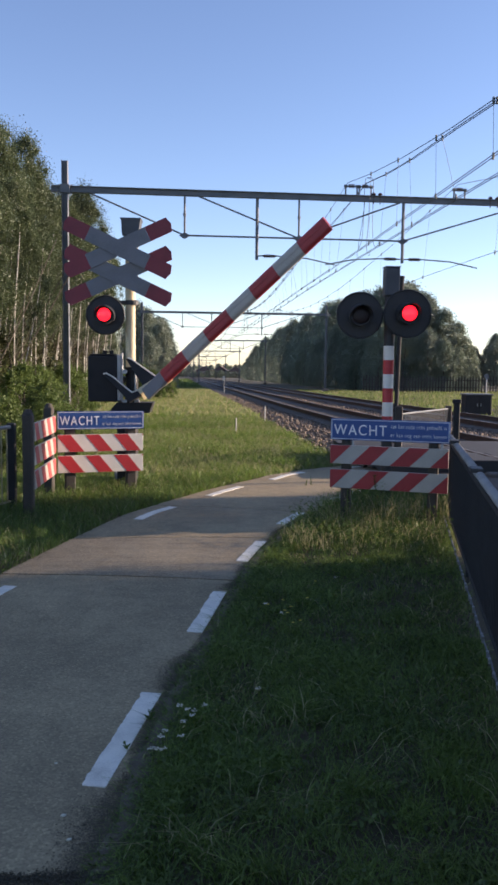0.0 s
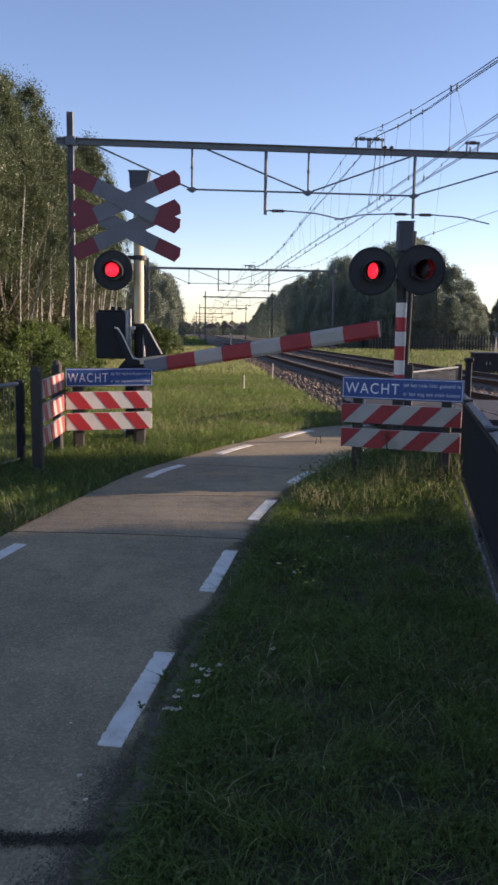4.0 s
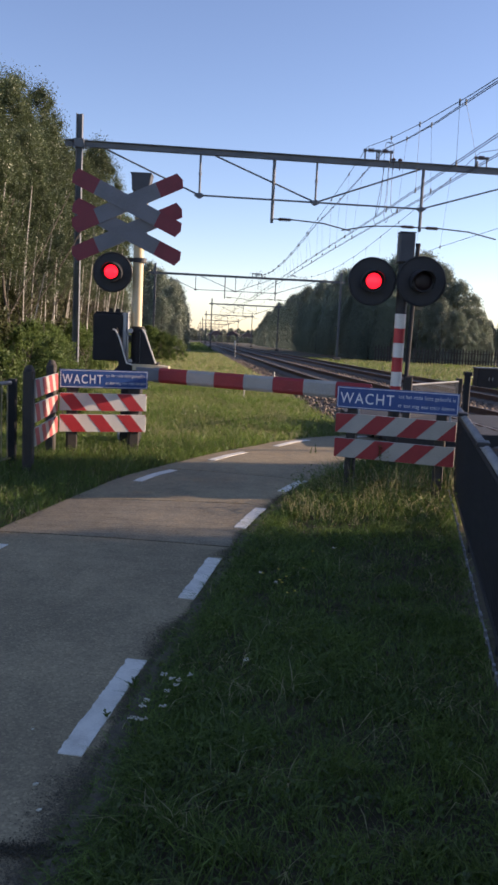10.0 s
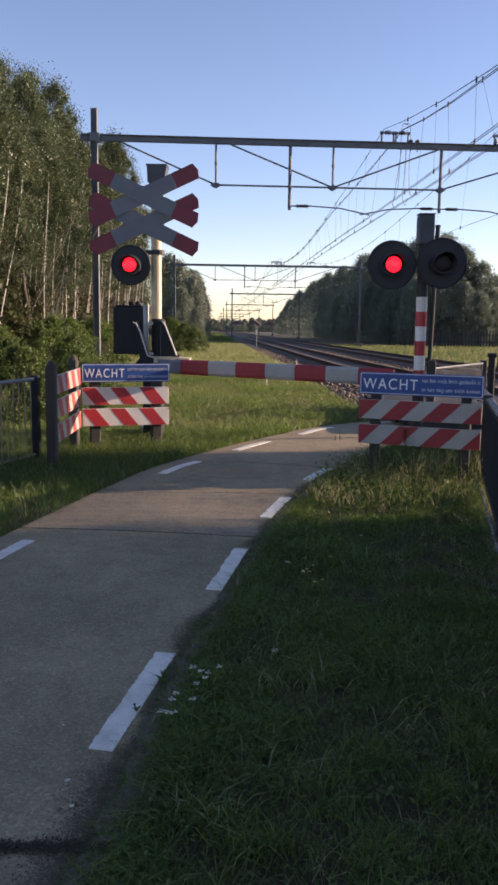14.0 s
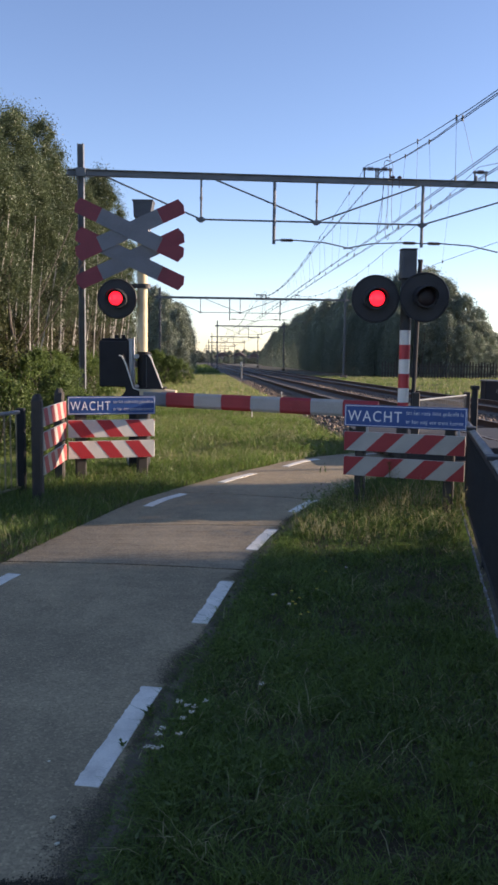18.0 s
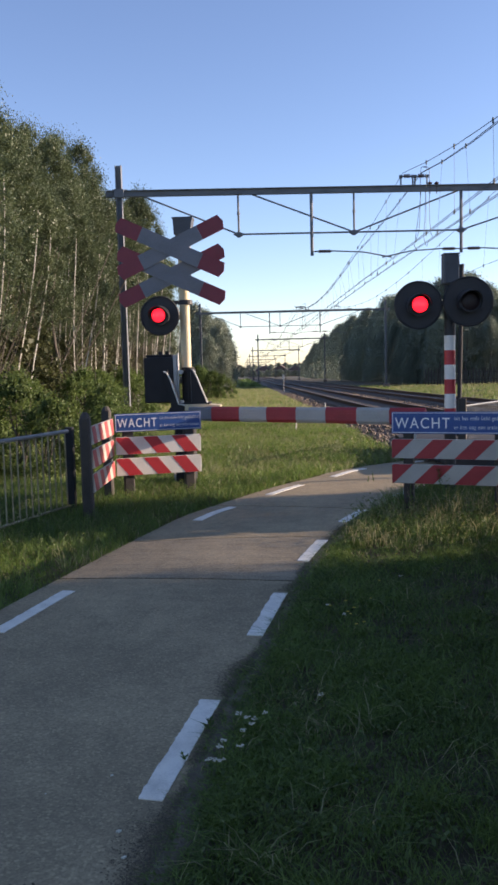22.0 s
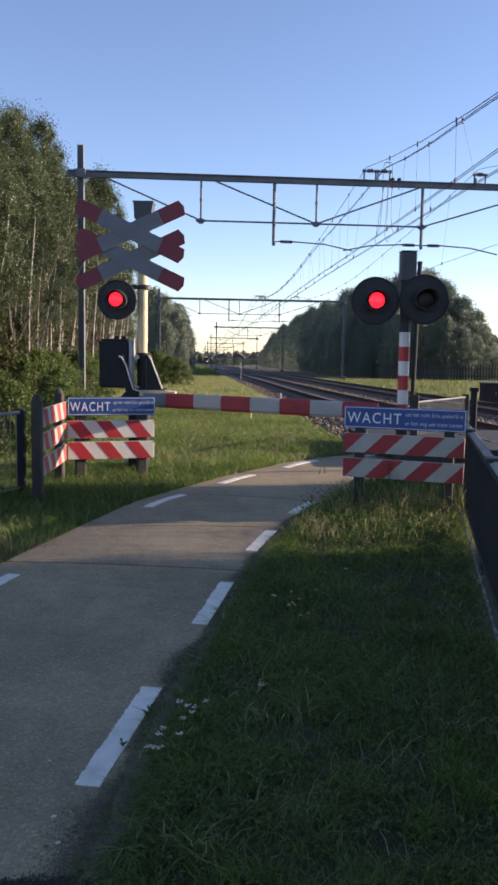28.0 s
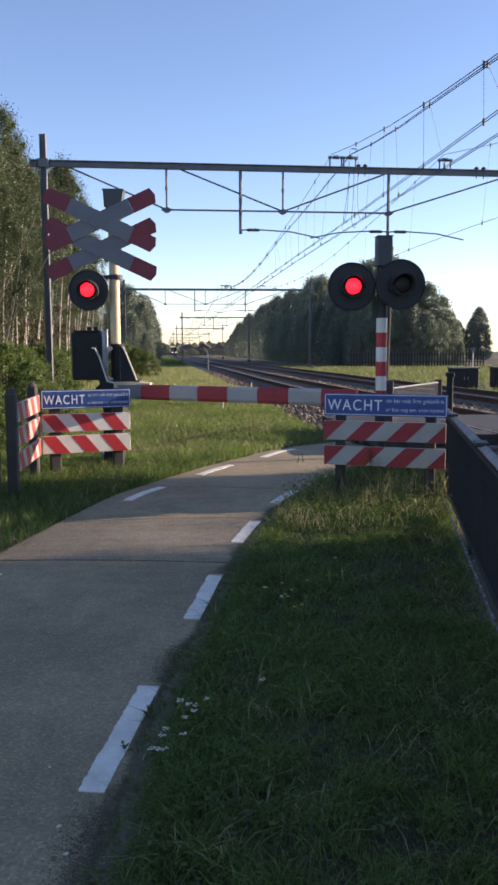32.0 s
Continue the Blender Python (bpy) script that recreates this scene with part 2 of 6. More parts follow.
M_RUST = mat("rail_rust", (0.13, 0.075, 0.05), (0.07, 0.04, 0.03), 0.85, 0.1, 6, 60, 0.3, 0.8)
M_SLEEPER = mat("sleeper_concrete", (0.16, 0.13, 0.105), (0.09, 0.071, 0.058), 0.9, 0, 3, 60, 0.3, 0.8)
M_BALLAST = mat("ballast_bed", (0.125, 0.094, 0.070), (0.055, 0.041, 0.031), 0.95, 0, 3, 18, 0.9, 0.9)
M_STONE = mat("ballast_stone", (0.22, 0.168, 0.125), (0.10, 0.075, 0.056), 0.9, 0, 6, 40, 0.3, 0.9)
M_BARK = mat("bark", (0.12, 0.10, 0.08), (0.05, 0.042, 0.035), 0.9, 0, 3, 30, 0.6, 0.9)
M_BIRCH = mat("birch_bark", (0.58, 0.55, 0.48), (0.20, 0.175, 0.14), 0.75, 0, 5, 22, 0.3, 0.9)
M_WALLBRICK = mat("far_brick", (0.24, 0.19, 0.16), (0.17, 0.13, 0.11), 0.9, 0, 1.0, 6, 0.2)
M_ROOF = mat("far_roof", (0.13, 0.09, 0.08), (0.09, 0.06, 0.055), 0.85, 0, 1.0, 6, 0.2)
M_PANE = mat("dark_pane", (0.03, 0.04, 0.05), (0.02, 0.03, 0.04), 0.1, 0, 1.0, 6, 0.0)
M_LENSDARK = mat("dark_lens", (0.016, 0.006, 0.007), (0.010, 0.004, 0.005), 0.5, 0, 8, 60, 0.05)
M_LAMP = glow_mat("red_lamp", (1.0, 0.016, 0.026), 1.45)
M_HEAD = glow_mat("headlight", (1.0, 0.85, 0.6), 1.7)
M_YELLOW = mat("train_yellow", (0.75, 0.50, 0.04), (0.6, 0.40, 0.03), 0.4, 0, 2, 20, 0.0)
M_TRAINBLUE = mat("train_blue", (0.03, 0.06, 0.22), (0.02, 0.05, 0.18), 0.4, 0, 2, 20, 0.0)
M_BARS = mat("pale_bars", (0.32, 0.28, 0.17), (0.19, 0.165, 0.10), 0.6, 0.0, 5, 60, 0.1)
M_YELLOWFLOWER = mat("yellow_flower", (0.72, 0.55, 0.05), (0.55, 0.40, 0.04), 0.8, 0, 20, 80, 0.0)
M_FLOWER = mat("white_flower", (0.66, 0.63, 0.50), (0.46, 0.44, 0.33), 0.8, 0, 20, 80, 0.0)
L_BIRCH = leaf_mat("birch_leaf", (0.042, 0.063, 0.029), (0.114, 0.146, 0.064), 0.45, 0.04)
# leaf colours raised to stand in for the haze over the grove
L_DARK = leaf_mat("dark_leaf", (0.068, 0.090, 0.060), (0.165, 0.200, 0.120), 0.35, 0.13, 0.6)
L_SHRUB = leaf_mat("shrub_leaf", (0.042, 0.075, 0.016), (0.154, 0.212, 0.060), 0.5, 0.02, 0.6)
L_GRASS = leaf_mat("grass_blade", (0.066, 0.114, 0.022), (0.220, 0.300, 0.074), 0.58, 0.03)
L_WEED = leaf_mat("weed_leaf", (0.035, 0.070, 0.012), (0.130, 0.190, 0.038), 0.35, 0.03)
# darker grass copy: the trees' shade put into the blade colour
L_VERGE = leaf_mat("shade_verge_blade", (0.034, 0.053, 0.013), (0.178, 0.275, 0.060), 0.4, 0.03, 0.5, 1.8)
L_LITTER = leaf_mat("dead_litter", (0.060, 0.047, 0.032), (0.20, 0.16, 0.105), 0.2, 0.02)
L_CLUMP = leaf_mat("clump_blade", (0.058, 0.108, 0.018), (0.200, 0.290, 0.066), 0.45, 0.02)
L_DRY = leaf_mat("dry_grass", (0.215, 0.205, 0.090), (0.48, 0.445, 0.24), 0.58, 0.02)


# ---------------- builders ----------------
def gz(x, y):
    """Height of the ground: level by the path, falling gently along the line."""
    if y > 11:
        return -0.028 - 0.013 * (y - 11)
    return 0.008 * (max(y, 0) - 12) - 0.02


def link_bm(name, bm, material, smooth=False):
    me = bpy.data.meshes.new(name)
    bm.to_mesh(me)
    bm.free()
    for m in (material if isinstance(material, (list, tuple)) else [material]):
        me.materials.append(m)
    if smooth:
        me.polygons.foreach_set("use_smooth", [True] * len(me.polygons))
    return new(name, me)


def part(name, bm, material, parent, label="", smooth=False):
    ob = link_bm(name, bm, material, smooth)
    ob.parent = parent
    if label:
        tagged(ob, label)
    return ob


def thing(name, m, label, category, group="", kind=""):
    e = new(name)
    e.empty_display_size = 0.2
    e.matrix_basis = m
    return tagged(e, label, category, group, kind)


def lone(name, bm, material, m, label, category, group="", kind="", smooth=False):
    ob = link_bm(name, bm, material, smooth)
    ob.matrix_basis = m
    return tagged(ob, label, category, group, kind)


def box(bm, c, s, rot=None, bevel=0.0, mi=0):
    """A box of size s at c, turned by the matrix rot, its edges rounded by bevel."""
    m = Matrix.Translation(c) @ (rot.to_4x4() if rot else Matrix.Identity(4)) @ Matrix.Diagonal((*s, 1))
    r = bmesh.ops.create_cube(bm, size=1, matrix=m)
    fs = list({f for v in r["verts"] for f in v.link_faces})
    for f in fs:
        f.material_index = mi
    if bevel:
        es = list({e for v in r["verts"] for e in v.link_edges})
        out = bmesh.ops.bevel(bm, geom=es, offset=bevel, segments=1, affect="EDGES", profile=0.5)
        for f in out["faces"]:
            f.material_index = mi
    return bm


def rod(bm, p0, p1, r0, r1=None, seg=8, mi=0, caps=True):
    p0, p1 = Vector(p0), Vector(p1)
    d = p1 - p0
    q = d.to_track_quat("Z", "Y").to_matrix().to_4x4()
    r = bmesh.ops.create_cone(bm, cap_ends=caps, segments=seg, radius1=r0, radius2=r0 if r1 is None else r1, depth=d.length,
                              matrix=Matrix.Translation((p0 + p1) / 2) @ q)
    for f in {f for v in r["verts"] for f in v.link_faces}:
        f.material_index = mi
    return bm


def sweep(bm, pts, r, seg=6, mi=0):
    """A tube along points; r is one radius or one a point."""
    pts = [Vector(p) for p in pts]
    rings = []
    for i, p in enumerate(pts):
        d = (pts[min(i + 1, len(pts) - 1)] - pts[max(i - 1, 0)]).normalized()
        a = d.cross(Vector((0, 0, 1)) if abs(d.z) < 0.95 else Vector((1, 0, 0))).normalized()
        b = d.cross(a)
        rr = r[i] if isinstance(r, (list, tuple)) else r
        rings.append([bm.verts.new(p + (a * math.cos(2 * math.pi * k / seg) + b * math.sin(2 * math.pi * k / seg)) * rr) for k in range(seg)])
    for A, B in zip(rings, rings[1:]):
        for k in range(seg):
            f = bm.faces.new((A[k], A[(k + 1) % seg], B[(k + 1) % seg], B[k]))
            f.material_index = mi
    for ring in (rings[0], rings[-1]):
        f = bm.faces.new(ring)
        f.material_index = mi
    return bm


def prism(bm, outline, y0, y1, mi=0):
    """An outline of (x, z) points pushed out from y0 to y1."""
    a = [bm.verts.new((x, y0, z)) for x, z in outline]
    b = [bm.verts.new((x, y1, z)) for x, z in outline]
    fs = [bm.faces.new(a), bm.faces.new(b[::-1])]
    for i in range(len(a)):
        j = (i + 1) % len(a)
        fs.append(bm.faces.new((a[i], b[i], b[j], a[j])))
    for f in fs:
        f.material_index = mi
    bmesh.ops.recalc_face_normals(bm, faces=fs)
    return bm


def BM():
    return bmesh.new()


def fast_mesh(name, verts, faces, material, smooth=False):
    """A mesh from numpy arrays of corners and of triangles or quads."""
    me = bpy.data.meshes.new(name)
    verts, faces = np.asarray(verts, np.float32), np.asarray(faces, np.int32)
    k = faces.shape[1]
    me.vertices.add(len(verts))
    me.vertices.foreach_set("co", verts.ravel())
    me.loops.add(faces.size)
    me.loops.foreach_set("vertex_index", faces.ravel())
    me.polygons.add(len(faces))
    me.polygons.foreach_set("loop_start", np.arange(0, faces.size, k, dtype=np.int32))
    me.update(calc_edges=True)
    me.materials.append(material)
    if smooth:
        me.polygons.foreach_set("use_smooth", [True] * len(faces))
    return me


def spline(pts, n=8):
    """Catmull-Rom through 2D or 3D points."""
    P = [np.array(p, float) for p in pts]
    P = [2 * P[0] - P[1]] + P + [2 * P[-1] - P[-2]]
    out = []
    for i in range(1, len(P) - 2):
        for k in range(n):
            t = k / n
            a, b, c, d = P[i - 1:i + 3]
            out.append(0.5 * (2 * b + (c - a) * t + (2 * a - 5 * b + 4 * c - d) * t * t + (3 * b - a - 3 * c + d) * t ** 3))
    out.append(P[-2])
    return out


# ---------------- the path: lines, slabs, markings ----------------
RIGHT = spline([(-4.6, -18), (-2.75, -10), (-1.48, -3), (-0.99, 0.6), (-0.533, 3.51), (-0.385, 4.46), (-0.207, 5.429), (-0.058, 6.349), (0.12, 7.293), (0.312, 8.075), (0.55, 8.905), (0.822, 9.573), (1.257, 10.389), (1.742, 11.18), (2.721, 12.12), (4.155, 12.911), (6.133, 13.652), (9, 14.8), (13, 16)], 24)
LEFT = spline([(-6.65, -17.5), (-4.8, -9.5), (-3.5, -2.6), (-2.85, 1), (-2.13, 4.15), (-1.617, 6.469), (-0.946, 9.103), (-0.635, 9.858), (-0.236, 10.663), (0.159, 11.472), (0.623, 12.291), (1.106, 13.179), (2.271, 14.215), (4, 15.3), (7.6, 16.7), (11.8, 17.9)], 24)


def along(line):
    d = [0.0]
    for a, b in zip(line, line[1:]):
        d.append(d[-1] + float(np.linalg.norm(b - a)))
    return d


def at_len(line, d, s):
    i = max(0, min(len(d) - 2, int(np.searchsorted(d, s)) - 1))
    t = (s - d[i]) / max(1e-6, d[i + 1] - d[i])
    return line[i] * (1 - t) + line[i + 1] * t


def len_at_y(line, d, y):
    for i in range(len(line) - 1):
        if line[i][1] <= y <= line[i + 1][1]:
            return d[i] + (d[i + 1] - d[i]) * (y - line[i][1]) / (line[i + 1][1] - line[i][1])
    return d[-1]


RD, LD = along(RIGHT), along(LEFT)


def bare_edge(y):
    """How far the open concrete reaches beyond the painted line; the verge has crept in further on."""
    return 0.085 + 0.075 * min(1.0, max(0.0, (4.4 - y) / 1.2))


# outer edges of the slabs lie beyond the painted lines
STATIONS = 150
EDGE = []
for k in range(STATIONS + 1):
    r = at_len(RIGHT, RD, RD[-1] * k / STATIONS)
    q = min((at_len(LEFT, LD, LD[-1] * j / 500) for j in range(501)), key=lambda p: float((p[0] - r[0]) ** 2 + (p[1] - r[1]) ** 2))
    w = (r - q) / np.linalg.norm(r - q)
    EDGE.append((q - w * 0.26, r + w * bare_edge(r[1])))


def on_path(x, y):
    """Whether the place lies on the slabs."""
    best = None
    for q, r in EDGE:
        m = (q + r) / 2
        dd = (m[0] - x) ** 2 + (m[1] - y) ** 2
        if best is None or dd < best[0]:
            best = (dd, q, r)
    q, r = best[1], best[2]
    w = r - q
    s = ((x - q[0]) * w[0] + (y - q[1]) * w[1]) / float(w @ w)
    return -0.0 < s < 1.0 and best[0] < 4


# ---------------- track geometry ----------------
def track_x(y, which=0):
    return 3.15 - 0.058 * (y - 35) + 0.0006 * max(0.0, 40 - y) ** 2 + (3.75 if which else 0.0)

# ---------------- ground, ballast, rails ----------------
def build_ground():
    ys = np.concatenate([np.arange(-60, 0, 4.0), np.arange(0, 60, 1.0), np.arange(60, 300, 12.0), np.array([300, 500, 900, 1600, 3000, 4600])])
    xs = np.concatenate([np.array([-3000, -1200, -500, -200, -100]), np.arange(-60, 60, 2.0), np.array([60, 100, 200, 500, 1200, 3000])])
    rng = np.random.RandomState(3)
    V, F = [], []
    for y in ys:
        for x in xs:
            z = gz(x, y) - 0.03
            if abs(x) < 60 and y < 300 and not on_path(x, y):
                z += float(rng.uniform(-0.03, 0.0) if y < 14 else rng.uniform(-0.02, 0.02))
            V.append((x, y, z))
    n = len(xs)
    for j in range(len(ys) - 1):
        for i in range(n - 1):
            F.append((j * n + i, j * n + i + 1, (j + 1) * n + i + 1, (j + 1) * n + i))
    ob = new("ground", fast_mesh("ground", V, F, M_SOIL, True))
    tagged(ob, "rough grassy ground beside path and railway", "ground", kind="structure")


def build_path():
    pavement = thing("pavement", pose(0, 0, 0), "worn grey concrete cycle path with white edge dashes", "cycle path", kind="structure")
    ycuts = [-17.0, -9.5, -3.0, 2.90, 6.76, 8.20, 9.79, 13.2, 16.5]
    # how far each joint's ends lie from its middle, along the line
    skew = {2.90: (-0.06, 0.015), 6.76: (0.09, -0.08), 8.20: (-0.05, 0.05), 9.79: (0.22, -0.20)}

    def at_mid(k):
        return float((EDGE[k][0][1] + EDGE[k][1][1]) / 2)
    # joint bed under the slabs
    bm = BM()
    A = [bm.verts.new((float(q[0]) + 0.03, float(q[1]), gz(*q) - 0.015)) for q, r in EDGE]
    B = [bm.verts.new((float(r[0]) - 0.03, float(r[1]), gz(*r) - 0.015)) for q, r in EDGE]
    for i in range(len(A) - 1):
        bm.faces.new((A[i], B[i], B[i + 1], A[i + 1]))
    part("joint_bed", bm, M_JOINT, pavement)
    for a, b in zip(ycuts, ycuts[1:] + [30]):
        ks = [k for k in range(len(EDGE)) if a + 0.0 <= at_mid(k) <= b]
        rows = []
        for k in ks:
            rows.append(EDGE[k])
        # exact ends, a narrow joint apart
        def lerp_row(y):
            for cut, ends in skew.items():
                if abs(y - cut) < 0.1:
                    return tuple(np.array((np.interp(y + d, [e[s][1] for e in EDGE], [e[s][0] for e in EDGE]), y + d)) for s, d in enumerate(ends))
            for k in range(len(EDGE) - 1):
                if at_mid(k) <= y <= at_mid(k + 1):
                    t = (y - at_mid(k)) / (at_mid(k + 1) - at_mid(k))
                    return tuple(EDGE[k][s] * (1 - t) + EDGE[k + 1][s] * t for s in (0, 1))
        gap = lambda v: 0.016 if 2 < v < 4 else 0.015 if 6 < v < 7 else 0.010
        lo, hi = lerp_row(a + gap(a)), lerp_row(b - gap(b))
        rows = ([lo] if lo else []) + [r for r in rows if (not lo or min(r[0][1] - lo[0][1], r[1][1] - lo[1][1]) > 0.02) and (not hi or max(r[0][1] - hi[0][1], r[1][1] - hi[1][1]) < -0.02)] + ([hi] if hi else [])
        bm = BM()
        top, bot = [], []
        for q, r in rows:
            top.append([bm.verts.new((float(q[0] + (r[0] - q[0]) * s), float(q[1] + (r[1] - q[1]) * s), gz(0, float(q[1] + (r[1] - q[1]) * s)) + 0.012 + 0.012 * math.sin(math.pi * s))) for s in (0, 0.25, 0.5, 0.75, 1)])
            bot.append([bm.verts.new((float(p[0]), float(p[1]), gz(*p) - 0.08)) for p in (q, r)])
        for i in range(len(rows) - 1):
            for j in range(4):
                bm.faces.new((top[i][j], top[i][j + 1], top[i + 1][j + 1], top[i + 1][j]))
            bm.faces.new((bot[i][0], top[i][0], top[i + 1][0], bot[i + 1][0]))
            bm.faces.new((top[i][4], bot[i][1], bot[i + 1][1], top[i + 1][4]))
        bm.faces.new([*top[0], bot[0][1], bot[0][0]])
        bm.faces.new([*top[-1][::-1], bot[-1][0], bot[-1][1]])
        bmesh.ops.recalc_face_normals(bm, faces=bm.faces)
        part("slab", bm, M_STRIP if 6 < a < 8 else M_CONCRETE, pavement, "slab toned apart for the strip of sunlight" if 6 < a < 8 else "")

    # low ridges across this slab, added for the streaks in raking sunlight
    for k in range(11):
        f = (k + 0.8 + 0.3 * math.sin(k * 2.1)) / 11.6
        q, r = (np.array((np.interp(y, [e[s][1] for e in EDGE], [e[s][0] for e in EDGE]), y)) for s, y in ((0, 6.87 + 1.23 * f), (1, 6.70 + 1.50 * f)))
        bm = BM()
        n = 14
        prev = None
        for j in range(n + 1):
            u = 0.05 + 0.89 * j / n
            p = q + (r - q) * u
            h = gz(0, p[1]) + 0.012 + 0.012 * math.sin(math.pi * u)
            row = [bm.verts.new((float(p[0]), float(p[1]) + dy, h + dz)) for dy, dz in ((-0.03, -0.002), (-0.012, 0.0013), (0.012, 0.0013), (0.03, -0.002))]
            if prev:
                for c in range(3):
                    bm.faces.new((prev[c], prev[c + 1], row[c + 1], row[c]))
            prev = row
        bmesh.ops.recalc_face_normals(bm, faces=bm.faces)
        part("ridge", bm, M_STRIP, pavement)

    def dash(line, d, s0, s1, width=0.10, seed=0):
        """A painted dash with a ragged edge from s0 to s1 along the line; the outer side is the line."""
        rng = random.Random(seed)
        bm = BM()
        n = 64
        rows = []
        for i in range(n + 1):
            s = s0 + (s1 - s0) * i / n
            p, q = at_len(line, d, s), at_len(line, d, s + 0.02)
            t = (q - p) / np.linalg.norm(q - p)
            nrm = np.array((t[1], -t[0]))
            jag = rng.uniform(-0.002, 0.002)
            jl = 0.6 * (jl if i else 0.0) + rng.uniform(-0.005, 0.005)
            a = p + nrm * (-0.5 * width + jl)
            b = p + nrm * (0.5 * width + jag)
            def up(v):
                # crown of the slab under the paint
                return gz(*v) + (0.0178 if line is RIGHT else 0.0215)
            rows.append((bm.verts.new((float(a[0]), float(a[1]), up(a))), bm.verts.new((float(b[0]), float(b[1]), up(b))),
                         bm.verts.new((float(a[0]), float(a[1]), up(a) - 0.02)), bm.verts.new((float(b[0]), float(b[1]), up(b) - 0.02))))
        for r, q in zip(rows, rows[1:]):
            bm.faces.new((r[0], r[1], q[1], q[0]))
            bm.faces.new((r[0], q[0], q[2], r[2]))
            bm.faces.new((r[1], r[3], q[3], q[1]))
        bm.faces.new((rows[0][0], rows[0][2], rows[0][3], rows[0][1]))
        bm.faces.new((rows[-1][0], rows[-1][1], rows[-1][3], rows[-1][2]))
        bmesh.ops.recalc_face_normals(bm, faces=bm.faces)
        part("painted_dash", bm, M_PAINT, pavement)

    near = [(0.75, 1.72), (3.51, 4.46), (5.429, 6.349), (7.293, 8.075), (8.905, 9.573), (10.389, 11.18), (11.724, 12.218), (12.911, 13.257), (13.949, 14.5)]
    for i, (a, b) in enumerate(near):
        dash(RIGHT, RD, len_at_y(RIGHT, RD, a), len_at_y(RIGHT, RD, b), seed=i)
    far = [(3.558, 4.495), (5.531, 6.469), (9.103, 9.858), (10.663, 11.482), (12.291, 13.228), (13.919, 14.7), (15.1, 15.5), (15.95, 16.3), (16.8, 17.1)]
    for i, (a, b) in enumerate(far):
        dash(LEFT, LD, len_at_y(LEFT, LD, a), len_at_y(LEFT, LD, b), seed=30 + i)


def build_track(which):
    """Ballast bed, sleepers and rails of one track."""
    y0, y1 = -25.0, 1400.0
    tr = thing("railway_track", pose(0, 0, 0), "railway track with rusty rails on brown ballast", "railway track", "tracks of the line", "structure")
    h = 0.10
    bm = BM()
    prev = None
    for y in list(np.arange(y0, 120, 2.0)) + list(np.arange(120, y1, 20.0)):
        x, g = track_x(y, which), gz(0, y)
        row = [bm.verts.new((x + dx, y, g + dz)) for dx, dz in ((-2.9, -0.06), (-1.75, h), (1.75, h), (2.9, -0.06))]
        if prev:
            for k in range(3):
                bm.faces.new((prev[k], prev[k + 1], row[k + 1], row[k]))
        prev = row
    part("ballast", bm, M_BALLAST, tr)
    for side in (-0.7525, 0.7525):
        bm = BM()
        prev = None
        prof = [(-0.06, 0.0), (0.06, 0.0), (0.02, 0.03), (0.02, 0.11), (0.036, 0.125), (0.036, 0.16), (-0.036, 0.16), (-0.036, 0.125), (-0.02, 0.11), (-0.02, 0.03)]
        for y in list(np.arange(y0, 80, 5.0)) + list(np.arange(80, y1, 30.0)):
            x, g = track_x(y, which) + side, gz(0, y) + h + 0.04
            row = [bm.verts.new((x + a, y, g + b)) for a, b in prof]
            if prev:
                for k in range(10):
                    f = bm.faces.new((prev[k], prev[(k + 1) % 10], row[(k + 1) % 10], row[k]))
                    f.material_index = 1 if k in (5, ) else 0
            prev = row
        bmesh.ops.recalc_face_normals(bm, faces=bm.faces)
        part("rail", bm, [M_RUST, M_RAIL], tr)
    # sleepers: nearest ones singly, the rest joined
    bm = BM()
    box(bm, (0, 0, 0), (2.5, 0.24, 0.16), bevel=0.02)
    me = bpy.data.meshes.new("sleeper")
    bm.to_mesh(me)
    bm.free()
    me.materials.append(M_SLEEPER)
    y = 6.0
    rot = math.atan(-0.058)
    while y < 75:
        s = new("sleeper", me)
        s.parent = tr
        s.matrix_basis = pose(track_x(y, which), y, gz(0, y) + h - 0.02, 0, 0, math.degrees(-rot))
        y += 0.62
    bm = BM()
    while y < 260:
        box(bm, (track_x(y, which), y, gz(0, y) + h - 0.02), (2.5, 0.24, 0.16))
        y += 0.62
    tagged(part("far_sleepers", bm, M_SLEEPER, tr), kind="stuff")


# ---------------- catenary ----------------
def isec(bm, c, depth, flange, length, axis, rot):
    """A rolled I-section in one piece, along Z or X."""
    d, f, t = depth / 2 + 0.009, flange / 2, 0.018
    out = [(-d, -f), (-d + t, -f), (-d + t, -0.008), (d - t, -0.008), (d - t, -f), (d, -f), (d, f), (d - t, f), (d - t, 0.008), (-d + t, 0.008), (-d + t, f), (-d, f)]
    one = BM()
    prism(one, out, -length / 2, length / 2)
    # profile lies in x-z, length along y
    m = Matrix.Rotation(math.pi / 2, 4, "X") if axis == "Z" else Matrix(((0, 1, 0, 0), (0, 0, 1, 0), (1, 0, 0, 0), (0, 0, 0, 1)))
    one.transform(Matrix.Translation(c) @ (rot.to_4x4() if rot else Matrix.Identity(4)) @ m)
    me = bpy.data.meshes.new("tmp")
    one.to_mesh(me)
    one.free()
    bm.from_mesh(me)
    bpy.data.meshes.remove(me)


